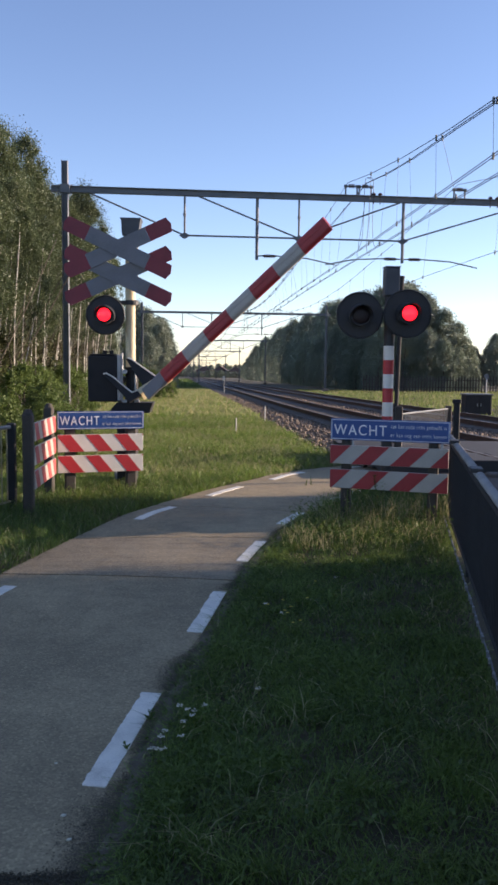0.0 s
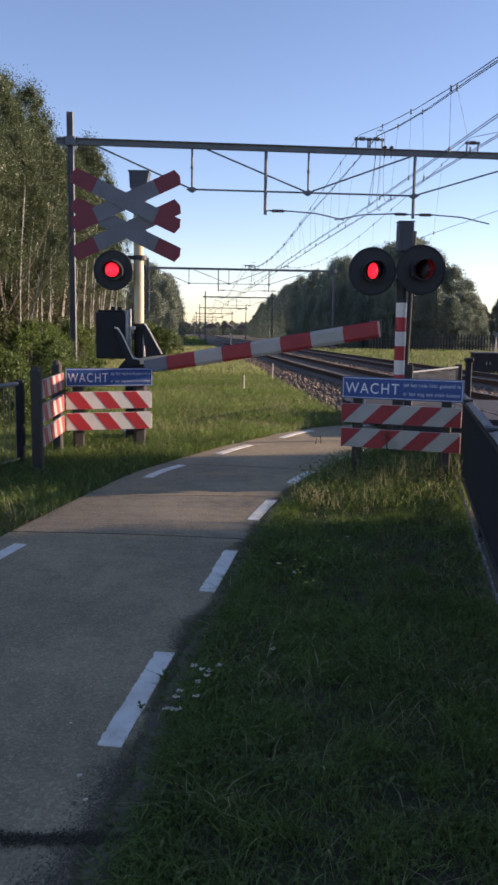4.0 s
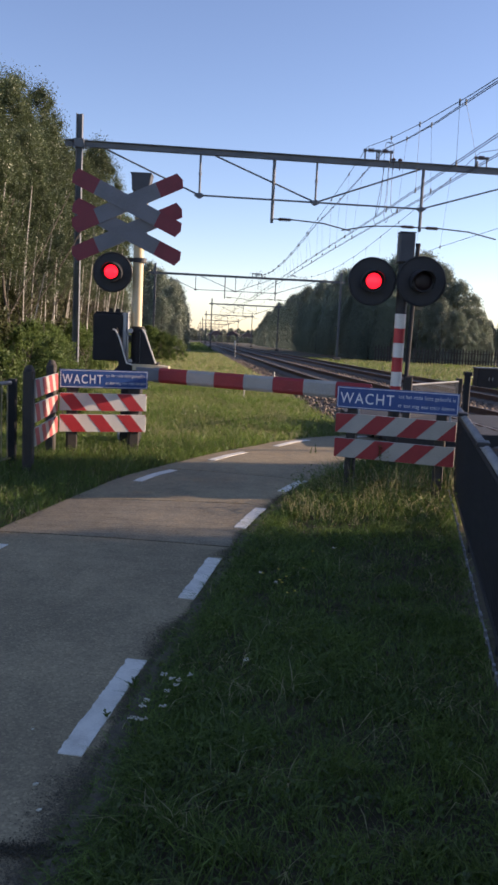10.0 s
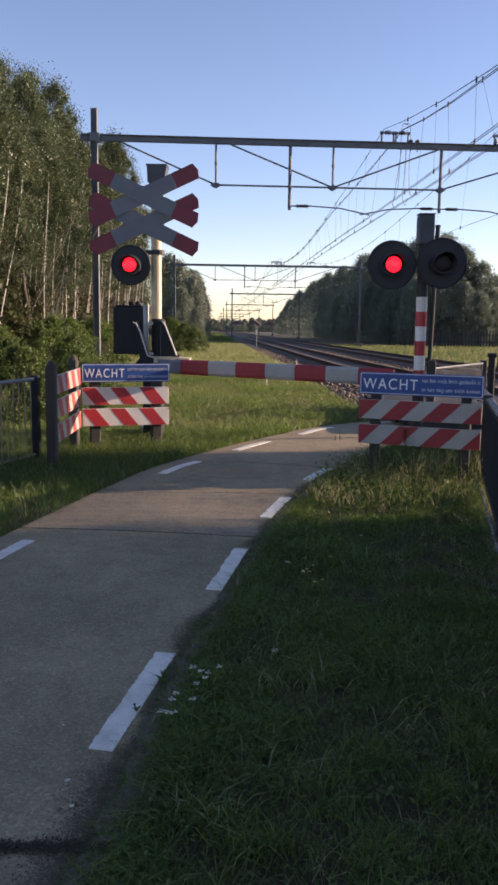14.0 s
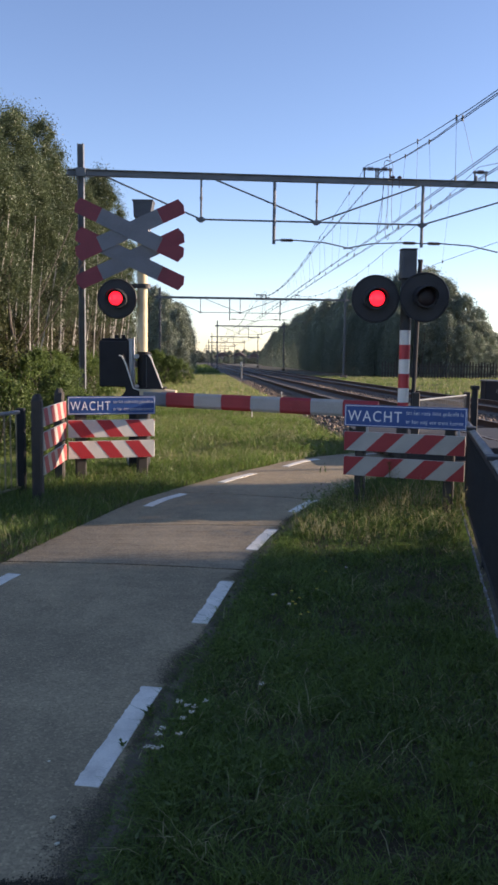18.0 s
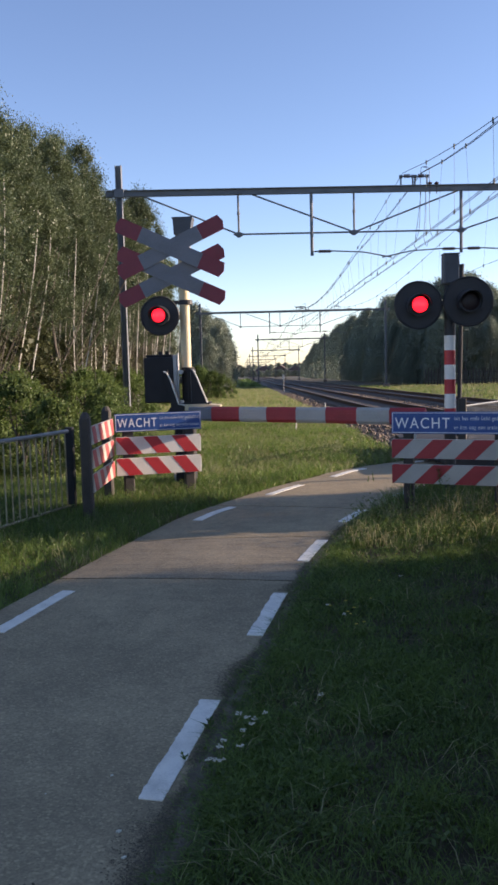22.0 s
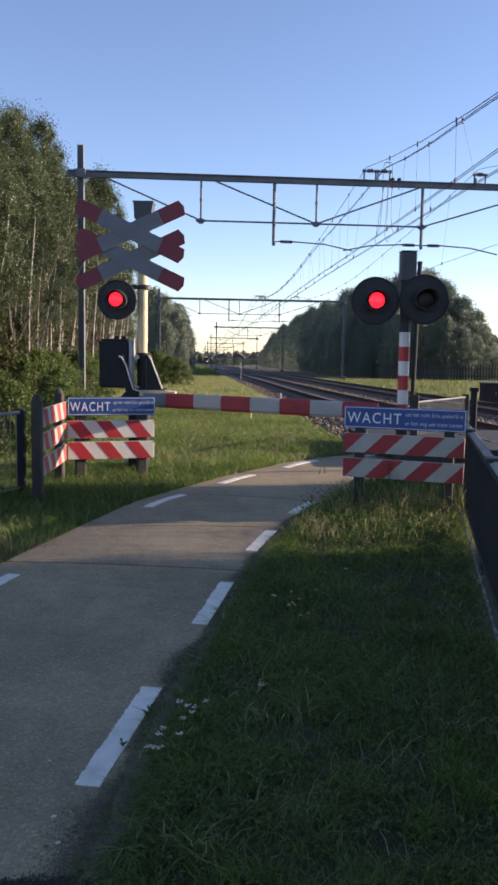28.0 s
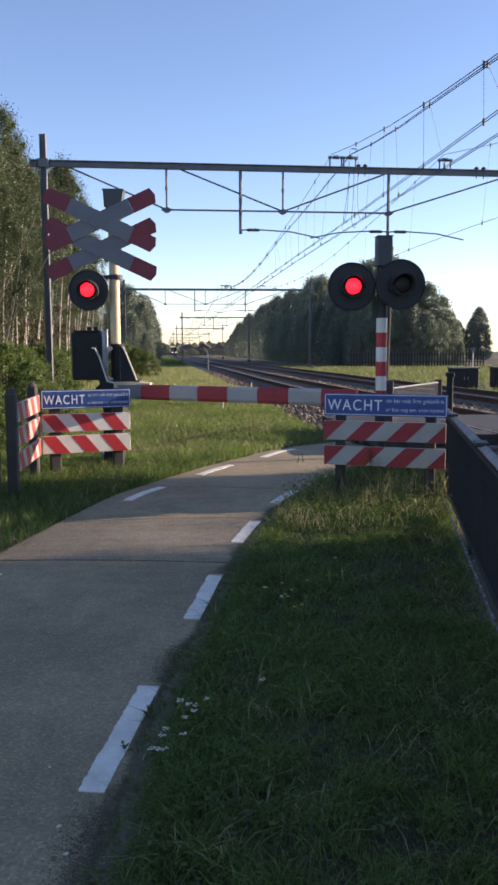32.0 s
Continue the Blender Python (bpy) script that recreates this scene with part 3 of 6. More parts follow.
def portal(y, xl, xr, name_label, drops, detail=True):
    """A steel catenary portal across the line at y, its foot points xl and xr."""
    g = gz(0, y)
    p = thing("catenary_portal", pose(0, y, g), name_label, "catenary portal", "portals along the line")
    sl = 0.085
    H = 7.14
    for x in (xl, xr):
        bm = BM()
        yy = sl * (x - xl)
        isec(bm, (x, yy, 3.97), 0.165, 0.19, 8.04, "Z", None)
        part("mast", bm, M_PORTAL, p)
        bm = BM()
        box(bm, (x, yy, 0.1), (0.6, 0.6, 0.4), bevel=0.03)
        part("footing", bm, M_SLEEPER, p)
    rot = Matrix.Rotation(math.atan(sl), 3, "Z")
    L = xr - xl
    bm = BM()
    isec(bm, (xl + L / 2, sl * L / 2, H), 0.175, 0.16, L + 0.9, "X", rot)
    part("beam", bm, M_PORTAL, p)

    def P(x, z):
        return (x, sl * (x - xl), z)
    # truss under the beam
    hang = [xl + 3.65, xl + 7.25, xl + 10.9]
    hang = [next((d for d, _ in drops if abs(d - x) < 0.6), x) for x in hang if x < xr - 1]
    on_tube = {d for d, _ in drops}
    for x in (xl, xr):
        bm = BM()
        box(bm, P(x, H), (0.30, 0.24, 0.26), rot, 0.01)
        for k in (-0.19, 0.19):
            rod(bm, P(x + k, H - 0.16), P(x + k, H + 0.14), 0.022, seg=6)
        part("joint_plate", bm, M_PORTAL, p)
    for x in hang:
        bm = BM()
        if x not in on_tube:
            rod(bm, P(x, H - 0.1), P(x, H - 1.28), 0.032, seg=8)
            rod(bm, P(x, H - 0.62), P(x, H - 0.7), 0.048, seg=8)
        q = Matrix.Translation(P(x, H - 1.3)) @ rot.to_4x4()
        node = BM()
        prism(node, [(-0.17, 0.0), (-0.03, 0.07), (0.03, 0.07), (0.17, 0.0), (0.04, -0.09), (-0.04, -0.09)], -0.06, 0.06)
        node.transform(q)
        me = bpy.data.meshes.new("node")
        node.to_mesh(me)
        node.free()
        bm.from_mesh(me)
        bpy.data.meshes.remove(me)
        part("hanger", bm, M_PORTAL, p)
    for a, b in zip(hang, hang[1:]):
        bm = BM()
        rod(bm, P(a, H - 1.3), P(b, H - 1.3), 0.028, seg=6)
        part("bottom_chord", bm, M_PORTAL, p)
    for x0, x1 in [(xl + 0.75, hang[0]), (xl + 4.1, hang[1] if len(hang) > 1 else hang[0])] + ([(xl + 10.5, hang[1])] if len(hang) > 1 else []) + ([(xl + 14.5, hang[2])] if len(hang) > 2 and xr > xl + 15 else []):
        bm = BM()
        rod(bm, P(x0, H - 0.1), P(x1, H - 1.3), 0.026, seg=6)
        part("diagonal", bm, M_PORTAL, p)
    # drop tubes with steady arms
    for x, way in drops:
        d = BM()
        rod(d, P(x, H - 0.1), P(x, H - 2.0), 0.05, seg=8)
        drop = part("drop_tube", d, M_PORTAL, p)
        for w in way:
            bm = BM()
            pts = [P(x, H - 1.88), P(x + w * 0.5, H - 1.86), P(x + w * 1.6, H - 1.92), P(x + w * 2.5, H - 2.1)]
            sweep(bm, pts, 0.022, 6)
            part("steady_arm", bm, M_PORTAL, drop)
            bm = BM()
            rod(bm, P(x + w * 0.2, H - 1.875), P(x + w * 0.6, H - 1.875), 0.036, seg=8)
            for k in range(5):
                a = 0.24 + 0.07 * k
                rod(bm, P(x + w * a, H - 1.875), P(x + w * (a + 0.03), H - 1.875), 0.055, seg=8)
            part("insulator", bm, M_INSUL, drop)
    if detail:
        # pairs of stub posts on the beam that carry a level insulator
        for x0, x1 in ((8.73, 9.10), (9.17, 9.55), (12.27, 12.63)):
            for x in (x0, x1):
                bm = BM()
                rod(bm, P(xl + x, H + 0.08), P(xl + x, H + 0.36), 0.026, seg=8)
                rod(bm, P(xl + x - 0.05, H + 0.37), P(xl + x + 0.05, H + 0.37), 0.05, seg=10)
                stub = part("stub_post", bm, M_PORTAL, p)
            bm = BM()
            rod(bm, P(xl + x0, H + 0.37), P(xl + x1, H + 0.37), 0.022, seg=6)
            for k in range(4):
                c = xl + (x0 + x1) / 2 - 0.075 + 0.05 * k
                rod(bm, P(c - 0.012, H + 0.38), P(c + 0.012, H + 0.38), 0.065, seg=10)
            part("insulator", bm, M_INSUL, stub)
        for x in (9.64, 9.85, 13.49, 13.73):
            bm = BM()
            rod(bm, P(xl + x, H - 0.17), P(xl + x, H + 0.2), 0.016, seg=6)
            rod(bm, P(xl + x, H + 0.11), P(xl + x, H + 0.15), 0.05, 0.08, seg=10)
            rod(bm, P(xl + x, H + 0.15), P(xl + x, H + 0.19), 0.08, 0.03, seg=10)
            part("insulator", bm, M_INSUL, p)
        # slack jumper leads from the carrying cables down to the contact wires
        for pts in ([(9.55, 0.62), (9.38, 0.63), (9.34, 0.3), (9.33, -0.6), (9.28, -1.3), (9.14, -1.72), (9.2, -1.86)],
                    [(9.42, 0.66), (9.60, 0.62), (9.63, 0.2), (9.62, -0.7), (9.66, -1.35), (9.76, -1.5), (9.84, -1.36)],
                    [(9.36, -0.1), (9.28, -0.8), (9.18, -1.5), (9.22, -1.62), (9.3, -1.55)],
                    [(9.5, -0.1), (9.48, -0.9), (9.44, -1.5), (9.52, -1.78), (9.6, -1.6)]):
            bm = BM()
            sweep(bm, [P(xl + float(a), H + float(b)) for a, b in spline(pts, 5)], 0.0085, 5)
            part("jumper_lead", bm, M_WIRE, p)
    return p


def wire(name, pts, r, label):
    bm = BM()
    sweep(bm, pts, r, 5)
    tagged(link_bm(name, bm, M_WIRE), label, "wire", "wires over the line")


def catenary_wires():
    ys = [-25.0, 27.5, 78.0, 140.0, 203.0, 265.0, 330.0, 400.0, 480.0]

    # each contact wire: track, offset at the portal, drift towards the viewer, height
    def run(which, off, drift):
        base = track_x(27.5, which) + off
        return lambda y: base + drift * (27.5 - y) if y < 27.5 else track_x(y, which) + off
    lines = [(run(0, -0.02, 0.036), 5.18), (run(0, 0.22, 0.052), 5.13), (run(1, -0.47, 0.085), 4.99)]
    low = lambda y, h: gz(0, 27.5) + h if y < 27.5 else gz(0, y) + h
    for X, h in lines:
        for s in ((-0.03, 0.03) if h > 5.0 else (0.0,)):
            pts = [(X(y) + s, y, low(y, h)) for y in list(np.arange(-25, 40, 5.0)) + ys[2:]]
            wire("contact_wire", pts, 0.008, "thin copper contact wire over the track")
    # carrying cables: contact line below, start beside it at the portal, further aside at midspan
    for (X, h), (F, _), at_portal, aside in ((lines[0], lines[0], 0.03, -0.04), (lines[0], lines[1], 0.61, 0.02), (lines[0], lines[1], 0.64, 0.07), (lines[2], lines[2], 0.22, 0.0)):
        mess = thing("messenger_wire", pose(0, 0, 0), "sagging carrying cable with thin droppers", "wire", "wires over the line")

        def M(a, b, t):
            y = a + (b - a) * t
            pull = min(1.0, 4.5 * min(t, 1 - t))
            return (X(y) + at_portal * (1 - pull) + aside * pull, y, low(y, 7.57) - 4 * (2.02 if b < 30 else 1.62) * t * (1 - t) * min(1.0, (b - a) / 52))
        bm = BM()
        pts = [M(a, b, k / 14) for a, b in zip(ys, ys[1:]) for k in range(14)]
        sweep(bm, pts, 0.0088, 5)
        part("cable", bm, M_WIRE, mess)
        if at_portal == 0.64:
            continue
        for a, b in zip(ys[:4], ys[1:5]):
            for k in range(1, 16):
                q = M(a, b, (k + 0.3 * (aside < -0.04) - 0.15) / 16)
                foot = (F(q[1]), q[1] + 0.05, low(q[1], h))
                bm = BM()
                rod(bm, foot, q, 0.0035, seg=4)
                for c in (q, foot):
                    rod(bm, (c[0], c[1], c[2] - 0.06), (c[0], c[1], c[2] + 0.05), 0.02, seg=6)
                part("dropper", bm, M_WIRE, mess)


build_ground()
build_path()
for w in (0, 1):
    build_track(w)
portal(27.0, -5.07, 11.5, "grey steel catenary portal with truss over the tracks", [(0.85, (1,)), (5.55, (-1, 1))])
portal(78.0, -7.9, 9.0, "distant grey steel catenary portal over the tracks", [(-1.6, (1,)), (3.0, (-1, 1))])
portal(140.0, -4.9, 6.0, "distant grey steel catenary portal over the tracks", [(0.2, (1,))], False)
portal(203.0, -8.4, 2.5, "distant grey steel catenary portal over the tracks", [(-3.3, (1,))], False)
portal(265.0, -12.0, -1.0, "distant grey steel catenary portal over the tracks", [(-7, (1,))], False)
portal(330.0, -15.8, -5.0, "distant grey steel catenary portal over the tracks", [], False)
portal(400.0, -19.8, -9.0, "distant grey steel catenary portal over the tracks", [], False)
portal(480.0, -24.5, -13.0, "distant grey steel catenary portal over the tracks", [], False)
catenary_wires()


# ---------------- barriers with warning signs ----------------
def text_mesh(body, size, width=None, bold=0.012):
    """Letters as a thin mesh in the x-z plane, starting at the origin."""
    cu = bpy.data.curves.new("letters", "FONT")
    cu.body, cu.size, cu.extrude, cu.space_character, cu.offset = body, size, 0.0015, 1.2, size * bold
    ob = bpy.data.objects.new("letters_tmp", cu)
    scene.collection.objects.link(ob)
    bpy.context.view_layer.update()
    me = bpy.data.meshes.new_from_object(ob.evaluated_get(bpy.context.evaluated_depsgraph_get()))
    bpy.data.objects.remove(ob)
    me.transform(Matrix.Rotation(math.pi / 2, 4, "X"))
    xs = [v.co.x for v in me.vertices]
    if width:
        k = width / (max(xs) - min(xs))
        me.transform(Matrix.Translation((-min(xs) * k, 0, 0)) @ Matrix.Diagonal((k, 1, 1, 1)))
    me.materials.clear()
    me.materials.append(M_LETTER)
    return me


def stripe_plank(w, h, lean, n, start, parent, name="plank", white=None, red=None):
    """A white board with n slanted red stripes; x from 0 to w, z from 0 to h, front at y = 0."""
    bm = BM()
    box(bm, (w / 2, 0.0135, h / 2), (w, 0.025, h), bevel=0.003)
    pl = part(name, bm, white or M_WHITE, parent)
    pitch = w / n

    def clip(poly):
        for lim, sgn in ((0.002, 1), (w - 0.002, -1)):
            out = []
            for (x0, z0), (x1, z1) in zip(poly, poly[1:] + poly[:1]):
                i0, i1 = (x0 - lim) * sgn >= 0, (x1 - lim) * sgn >= 0
                if i0:
                    out.append((x0, z0))
                if i0 != i1:
                    t = (lim - x0) / (x1 - x0)
                    out.append((lim, z0 + (z1 - z0) * t))
            poly = out
            if len(poly) < 3:
                return None
        return poly
    for k in range(-2, int(n) + 3):
        x = (k + start) * pitch
        poly = clip([(x, 0.002), (x + pitch * 0.5, 0.002), (x + pitch * 0.5 + lean, h - 0.002), (x + lean, h - 0.002)])
        if poly:
            bm = BM()
            prism(bm, poly, -0.0015, 0.002)
            part("red_stripe", bm, red or M_RED, pl)
    return pl


def shift(ob, x, y, z, rz=0.0):
    ob.matrix_basis = pose(x, y, z, 0, 0, rz)
    return ob


def blue_sign(w, h, parent):
    bm = BM()
    box(bm, (w / 2, 0.011, h / 2), (w, 0.016, h), bevel=0.003)
    s = part("warning_sign", bm, M_BLUE, parent, "blue sign with white letters")
    bm = BM()
    t = 0.006
    for c, sz in (((w / 2, 0.0015, 0.012), (w - 0.02, 0.003, t)), ((w / 2, 0.0015, h - 0.012), (w - 0.02, 0.003, t)), ((0.012, 0.0015, h / 2), (t, 0.003, h - 0.03)), ((w - 0.012, 0.0015, h / 2), (t, 0.003, h - 0.03))):
        box(bm, c, sz)
    part("border", bm, M_LETTER, s)
    me = text_mesh("WACHT", h * 0.70, w * 0.45, 0.002)
    tmp = BM()
    tmp.from_mesh(me)
    todo = set(tmp.verts)
    while todo:
        isle, stack = set(), [next(iter(todo))]
        while stack:
            v = stack.pop()
            if v in isle:
                continue
            isle.add(v)
            stack += [e.other_vert(v) for e in v.link_edges]
        todo -= isle
        one = BM()
        new_of = {v: one.verts.new(v.co) for v in isle}
        for f in {f for v in isle for f in v.link_faces}:
            one.faces.new([new_of[v] for v in f.verts])
        letter = part("letter", one, M_LETTER, s)
        letter.matrix_basis = pose(w * 0.03, 0.0, h * 0.25)
    tmp.free()
    for k, line in enumerate(("tot het rode licht gedoofd is", "er kan nog een trein komen")):
        o = tagged(new("lettering", text_mesh(line, h * 0.26, w * 0.455, -0.004)), kind="stuff")
        o.parent = s
        o.matrix_basis = pose(w * 0.515, 0.0, h * (0.62 - 0.40 * k))
    return s


def left_barrier():
    b = thing("corner_barrier", pose(-2.112, 10.74, 0), "red and white striped corner barrier with blue warning sign", "barrier", "striped barriers at the crossing")
    turn = 18.0
    for zz in (0.243, 0.505):
        shift(stripe_plank(1.071, 0.215, -0.17, 3, 0.42, b), 0, 0, zz, turn)
    shift(blue_sign(1.085, 0.225, b), -0.004, -0.004, 0.785, turn)
    for x, top in ((0.16, 0.98), (0.93, 0.98)):
        bm = BM()
        box(bm, (x, 0.085, top / 2 - 0.1), (0.13, 0.11, top + 0.2), bevel=0.015)
        shift(part("post", bm, M_POST, b), 0, 0, 0, turn)
    for z in (0.60, 0.34):
        bm = BM()
        box(bm, (0.53, 0.037, z), (0.9, 0.02, 0.04))
        shift(part("rear_batten", bm, M_GALV, b), 0, 0, 0, turn)
    # the wing that turns back towards the path's outer side
    ang = math.degrees(math.atan2(1.30, -0.04))
    for zz in (0.27, 0.53, 0.79):
        pl = stripe_plank(1.30, 0.20, -0.13, 3.6, 0.32, b, "wing_plank", M_PLANK, M_FADED)
        pl.matrix_basis = pose(0.025, -1.33, zz - 0.03, 0, 0, ang)
    for x, y, top in ((-0.045, -1.34, 1.06), (-0.10, -0.02, 1.06)):
        bm = BM()
        box(bm, (x, y, top / 2 - 0.1), (0.11, 0.12, top + 0.2), bevel=0.016)
        rod(bm, (x, y, top), (x, y, top + 0.05), 0.058, 0.03, seg=10)
        part("corner_post", bm, M_POST, b)


def right_barrier():
    b = thing("striped_barrier", pose(1.088, 9.25, -0.005, 0, 0, -21), "red and white striped barrier with blue warning sign in tall grass", "barrier", "striped barriers at the crossing")
    for zz in (0.315, 0.575):
        shift(stripe_plank(1.24, 0.20, 0.20, 3, -0.45, b, "plank", M_PLANK, M_BOOMRED), 0, 0, zz)
    shift(blue_sign(1.25, 0.225, b), 0.0, -0.004, 0.832)
    for x, top in ((0.16, 1.0), (1.08, 1.0)):
        bm = BM()
        box(bm, (x, 0.085, top / 2 - 0.12), (0.10, 0.10, top + 0.2), bevel=0.012)
        part("post", bm, M_POST, b)
    for x in (0.24, 1.17):
        bm = BM()
        box(bm, (x, 0.02, 0.805), (0.02, 0.012, 0.12))
        part("clip", bm, M_GALV, b)


left_barrier()
right_barrier()


# ---------------- plants ----------------
POLY = np.array([q for q, r in EDGE] + [r for q, r in EDGE[::-1]])


def inside_path(x, y):
    """For arrays of places: which lie on the slabs."""
    res = np.zeros(len(x), bool)
    a, b = POLY, np.roll(POLY, -1, axis=0)
    for (x0, y0), (x1, y1) in zip(a, b):
        if y0 == y1:
            continue
        c = ((y0 > y) != (y1 > y)) & (x < (x1 - x0) * (y - y0) / (y1 - y0) + x0)
        res ^= c
    return res


def gz_arr(y):
    return np.where(y > 11, -0.028 - 0.013 * (y - 11), 0.008 * (np.maximum(y, 0) - 12) - 0.02)


def blades(name, rng, x, y, h, w, lean, material, label, category="grass", droop=0.35):
    """One sheet of grass: every blade is two bent leaves of the given height and width."""
    n = len(x)
    z = gz_arr(y) - 0.03
    a = rng.uniform(0, 2 * np.pi, n)
    ca, sa = np.cos(a), np.sin(a)
    h = np.broadcast_to(h, n) * rng.uniform(0.55, 1.25, n)
    ln = h * lean * rng.uniform(0.3, 1.6, n)
    d = rng.uniform(0, 2 * np.pi, n)
    dx, dy = np.cos(d) * ln, np.sin(d) * ln
    w = np.broadcast_to(w, n) * rng.uniform(0.7, 1.3, n)
    V = np.empty((n, 6, 3), np.float32)
    for k, (t, ww) in enumerate(((0.0, 1.0), (0.55, 0.85), (1.0, 0.12))):
        bx, by, bz = x + dx * t ** 1.8, y + dy * t ** 1.8, z + h * (t - droop * lean * t ** 3)
        V[:, 2 * k, 0], V[:, 2 * k, 1], V[:, 2 * k, 2] = bx - ca * w * ww / 2, by - sa * w * ww / 2, bz
        V[:, 2 * k + 1, 0], V[:, 2 * k + 1, 1], V[:, 2 * k + 1, 2] = bx + ca * w * ww / 2, by + sa * w * ww / 2, bz
    i = np.arange(n)[:, None] * 6
    F = np.concatenate([i + np.array([[0, 1, 3, 2]]), i + np.array([[2, 3, 5, 4]])], axis=1).reshape(-1, 4)
    ob = new(name, fast_mesh(name, V.reshape(-1, 3), F, material))
    return tagged(ob, label, category, kind="stuff")


def weeds(name, rng, x, y, size, top, material, label):
    """Small flat leaves, tilted at random, low over the ground."""
    n = len(x)
    z = gz_arr(y) + top * rng.uniform(0, 1, n) ** 1.5
    a, t = rng.uniform(0, 2 * np.pi, n), rng.normal(0, 0.45, n)
    s = size * rng.uniform(0.6, 1.4, n)
    u = np.stack([np.cos(a) * np.cos(t), np.sin(a) * np.cos(t), np.sin(t)], 1) * s[:, None]
    b = rng.normal(0, 0.4, n)
    v = np.stack([-np.sin(a) * np.cos(b), np.cos(a) * np.cos(b), np.sin(b)], 1) * s[:, None] * 0.6
    p = np.stack([x, y, z], 1)
    V = np.stack([p - u, p + v, p + u, p - v], axis=1).reshape(-1, 3)
    ob = new(name, fast_mesh(name, V, np.arange(n * 4).reshape(n, 4), material))
    return tagged(ob, label, "weeds", kind="stuff")


def scatter(rng, n, x0, x1, y0, y1, keep=None, clump=0.0, per=14, share=0.6):
    x, y = rng.uniform(x0, x1, n), rng.uniform(y0, y1, n)
    if clump:
        k = max(1, int(n / per))
        cx, cy = rng.uniform(x0, x1, k), rng.uniform(y0, y1, k)
        j = rng.randint(0, k, n)
        m = rng.uniform(0, 1, n) < share
        x = np.where(m, cx[j] + rng.normal(0, clump, n), x)
        y = np.where(m, cy[j] + rng.normal(0, clump, n), y)
    ok = ~inside_path(x, y)
    if keep is not None:
        ok &= keep(x, y)
    return x[ok], y[ok]


def edge_right(y):
    return np.interp(y, [p[1] for p in RIGHT], [p[0] for p in RIGHT])


def edge_left(y):
    return np.interp(y, [p[1] for p in LEFT], [p[0] for p in LEFT])


def grasses():
    rng = np.random.RandomState(11)
    fence_x = lambda y: 2.37 - 0.197 * (9.22 - y)
    off_track = lambda x, y: x < 3.15 - 0.058 * (y - 35) - 2.3
    verge = lambda x, y: (x > edge_right(y) + 0.05 + 0.075 * np.clip((4.4 - y) / 1.2, 0, 1)) & (x < fence_x(y) - 0.03)
    x, y = scatter(rng, 120000, -1.4, 2.6, 0.5, 9.6, verge, 0.05)
    bare_patch = lambda x, y: np.sin(2.3 * x + 1.1 * y) + np.sin(1.7 * x - 2.9 * y + 1) + 0.7 * np.sin(5.1 * x + 3.7 * y) + 0.8 * np.sin(9.0 * x - 4.0 * y) * np.sin(3.0 * x + 8.0 * y)
    patch = bare_patch(x, y)
    # thin and trodden towards the fence
    worn = lambda x, y: np.clip((x - edge_right(y) - 0.75) / 0.45, 0, 1) * np.clip((7.6 - y) / 1.0, 0, 1) * (0.6 + 0.4 * np.sin(4.3 * x + 2.1 * y))
    keep = ((patch > -0.6) | (rng.uniform(0, 1, len(x)) < 0.3)) & (rng.uniform(0, 1, len(x)) > 0.62 * worn(x, y))
    x, y, patch = x[keep], y[keep], patch[keep]
    blades("verge_grass", rng, x, y, 0.05 + 0.025 * np.maximum(0, patch) + 0.06 * rng.uniform(0, 1, len(x)) ** 3, 0.005, 0.85, L_VERGE, "mown grass beside the path, its green darkened for shade")
    x, y = scatter(rng, 95000, -0.9, 1.7, 2.2, 5.4, verge, 0.03)
    keep = ((bare_patch(x, y) > -0.4) | (rng.uniform(0, 1, len(x)) < 0.25)) & (rng.uniform(0, 1, len(x)) > 0.62 * worn(x, y))
    x, y = x[keep], y[keep]
    blades("near_verge_grass", rng, x, y, 0.055, 0.0042, 0.9, L_VERGE, "short grass in the verge, its green darkened for shade")
    x, y = scatter(rng, 26000, -1.3, 2.6, 0.6, 9.4, verge, 0.07)
    weeds("verge_weeds", rng, x, y, 0.012, 0.06, L_WEED, "clover and small broad weeds in the verge")
    x, y = scatter(rng, 30000, -0.9, 2.5, 1.8, 8.2, verge, 0.06, 40, 0.5)
    keep = rng.uniform(0, 1, len(x)) < 0.25 + 0.75 * worn(x, y)
    blades("dead_litter", rng, x[keep], y[keep], 0.035, 0.006, 1.6, L_LITTER, "brown dead grass and leaf litter in the verge", "litter")
    cx, cy = rng.uniform(-0.3, 1.3, 46), rng.uniform(2.6, 7.6, 46)
    j = rng.randint(0, 46, 9000)
    x, y = cx[j] + rng.normal(0, 0.06, 9000), cy[j] + rng.normal(0, 0.06, 9000)
    keep = verge(x, y)
    blades("bright_verge_grass", rng, x[keep], y[keep], 0.10, 0.0045, 1.1, L_CLUMP, "brighter green grass clumps in the verge")
    x = rng.uniform(-2.2, -0.45, 2600)
    x = x[np.sin(7 * x) + np.sin(17 * x + 1) + rng.uniform(-1, 1, 2600) > 0.1]
    y = 2.90 + 0.036 * (x + 0.52) + 0.010 * np.sin(9 * x) + rng.normal(0, 0.014, len(x))
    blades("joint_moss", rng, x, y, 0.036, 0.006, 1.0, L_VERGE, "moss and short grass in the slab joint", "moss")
    x, y = scatter(rng, 17000, -1.2, 2.6, 0.8, 9.4, verge, 0.045, 70, 0.9)
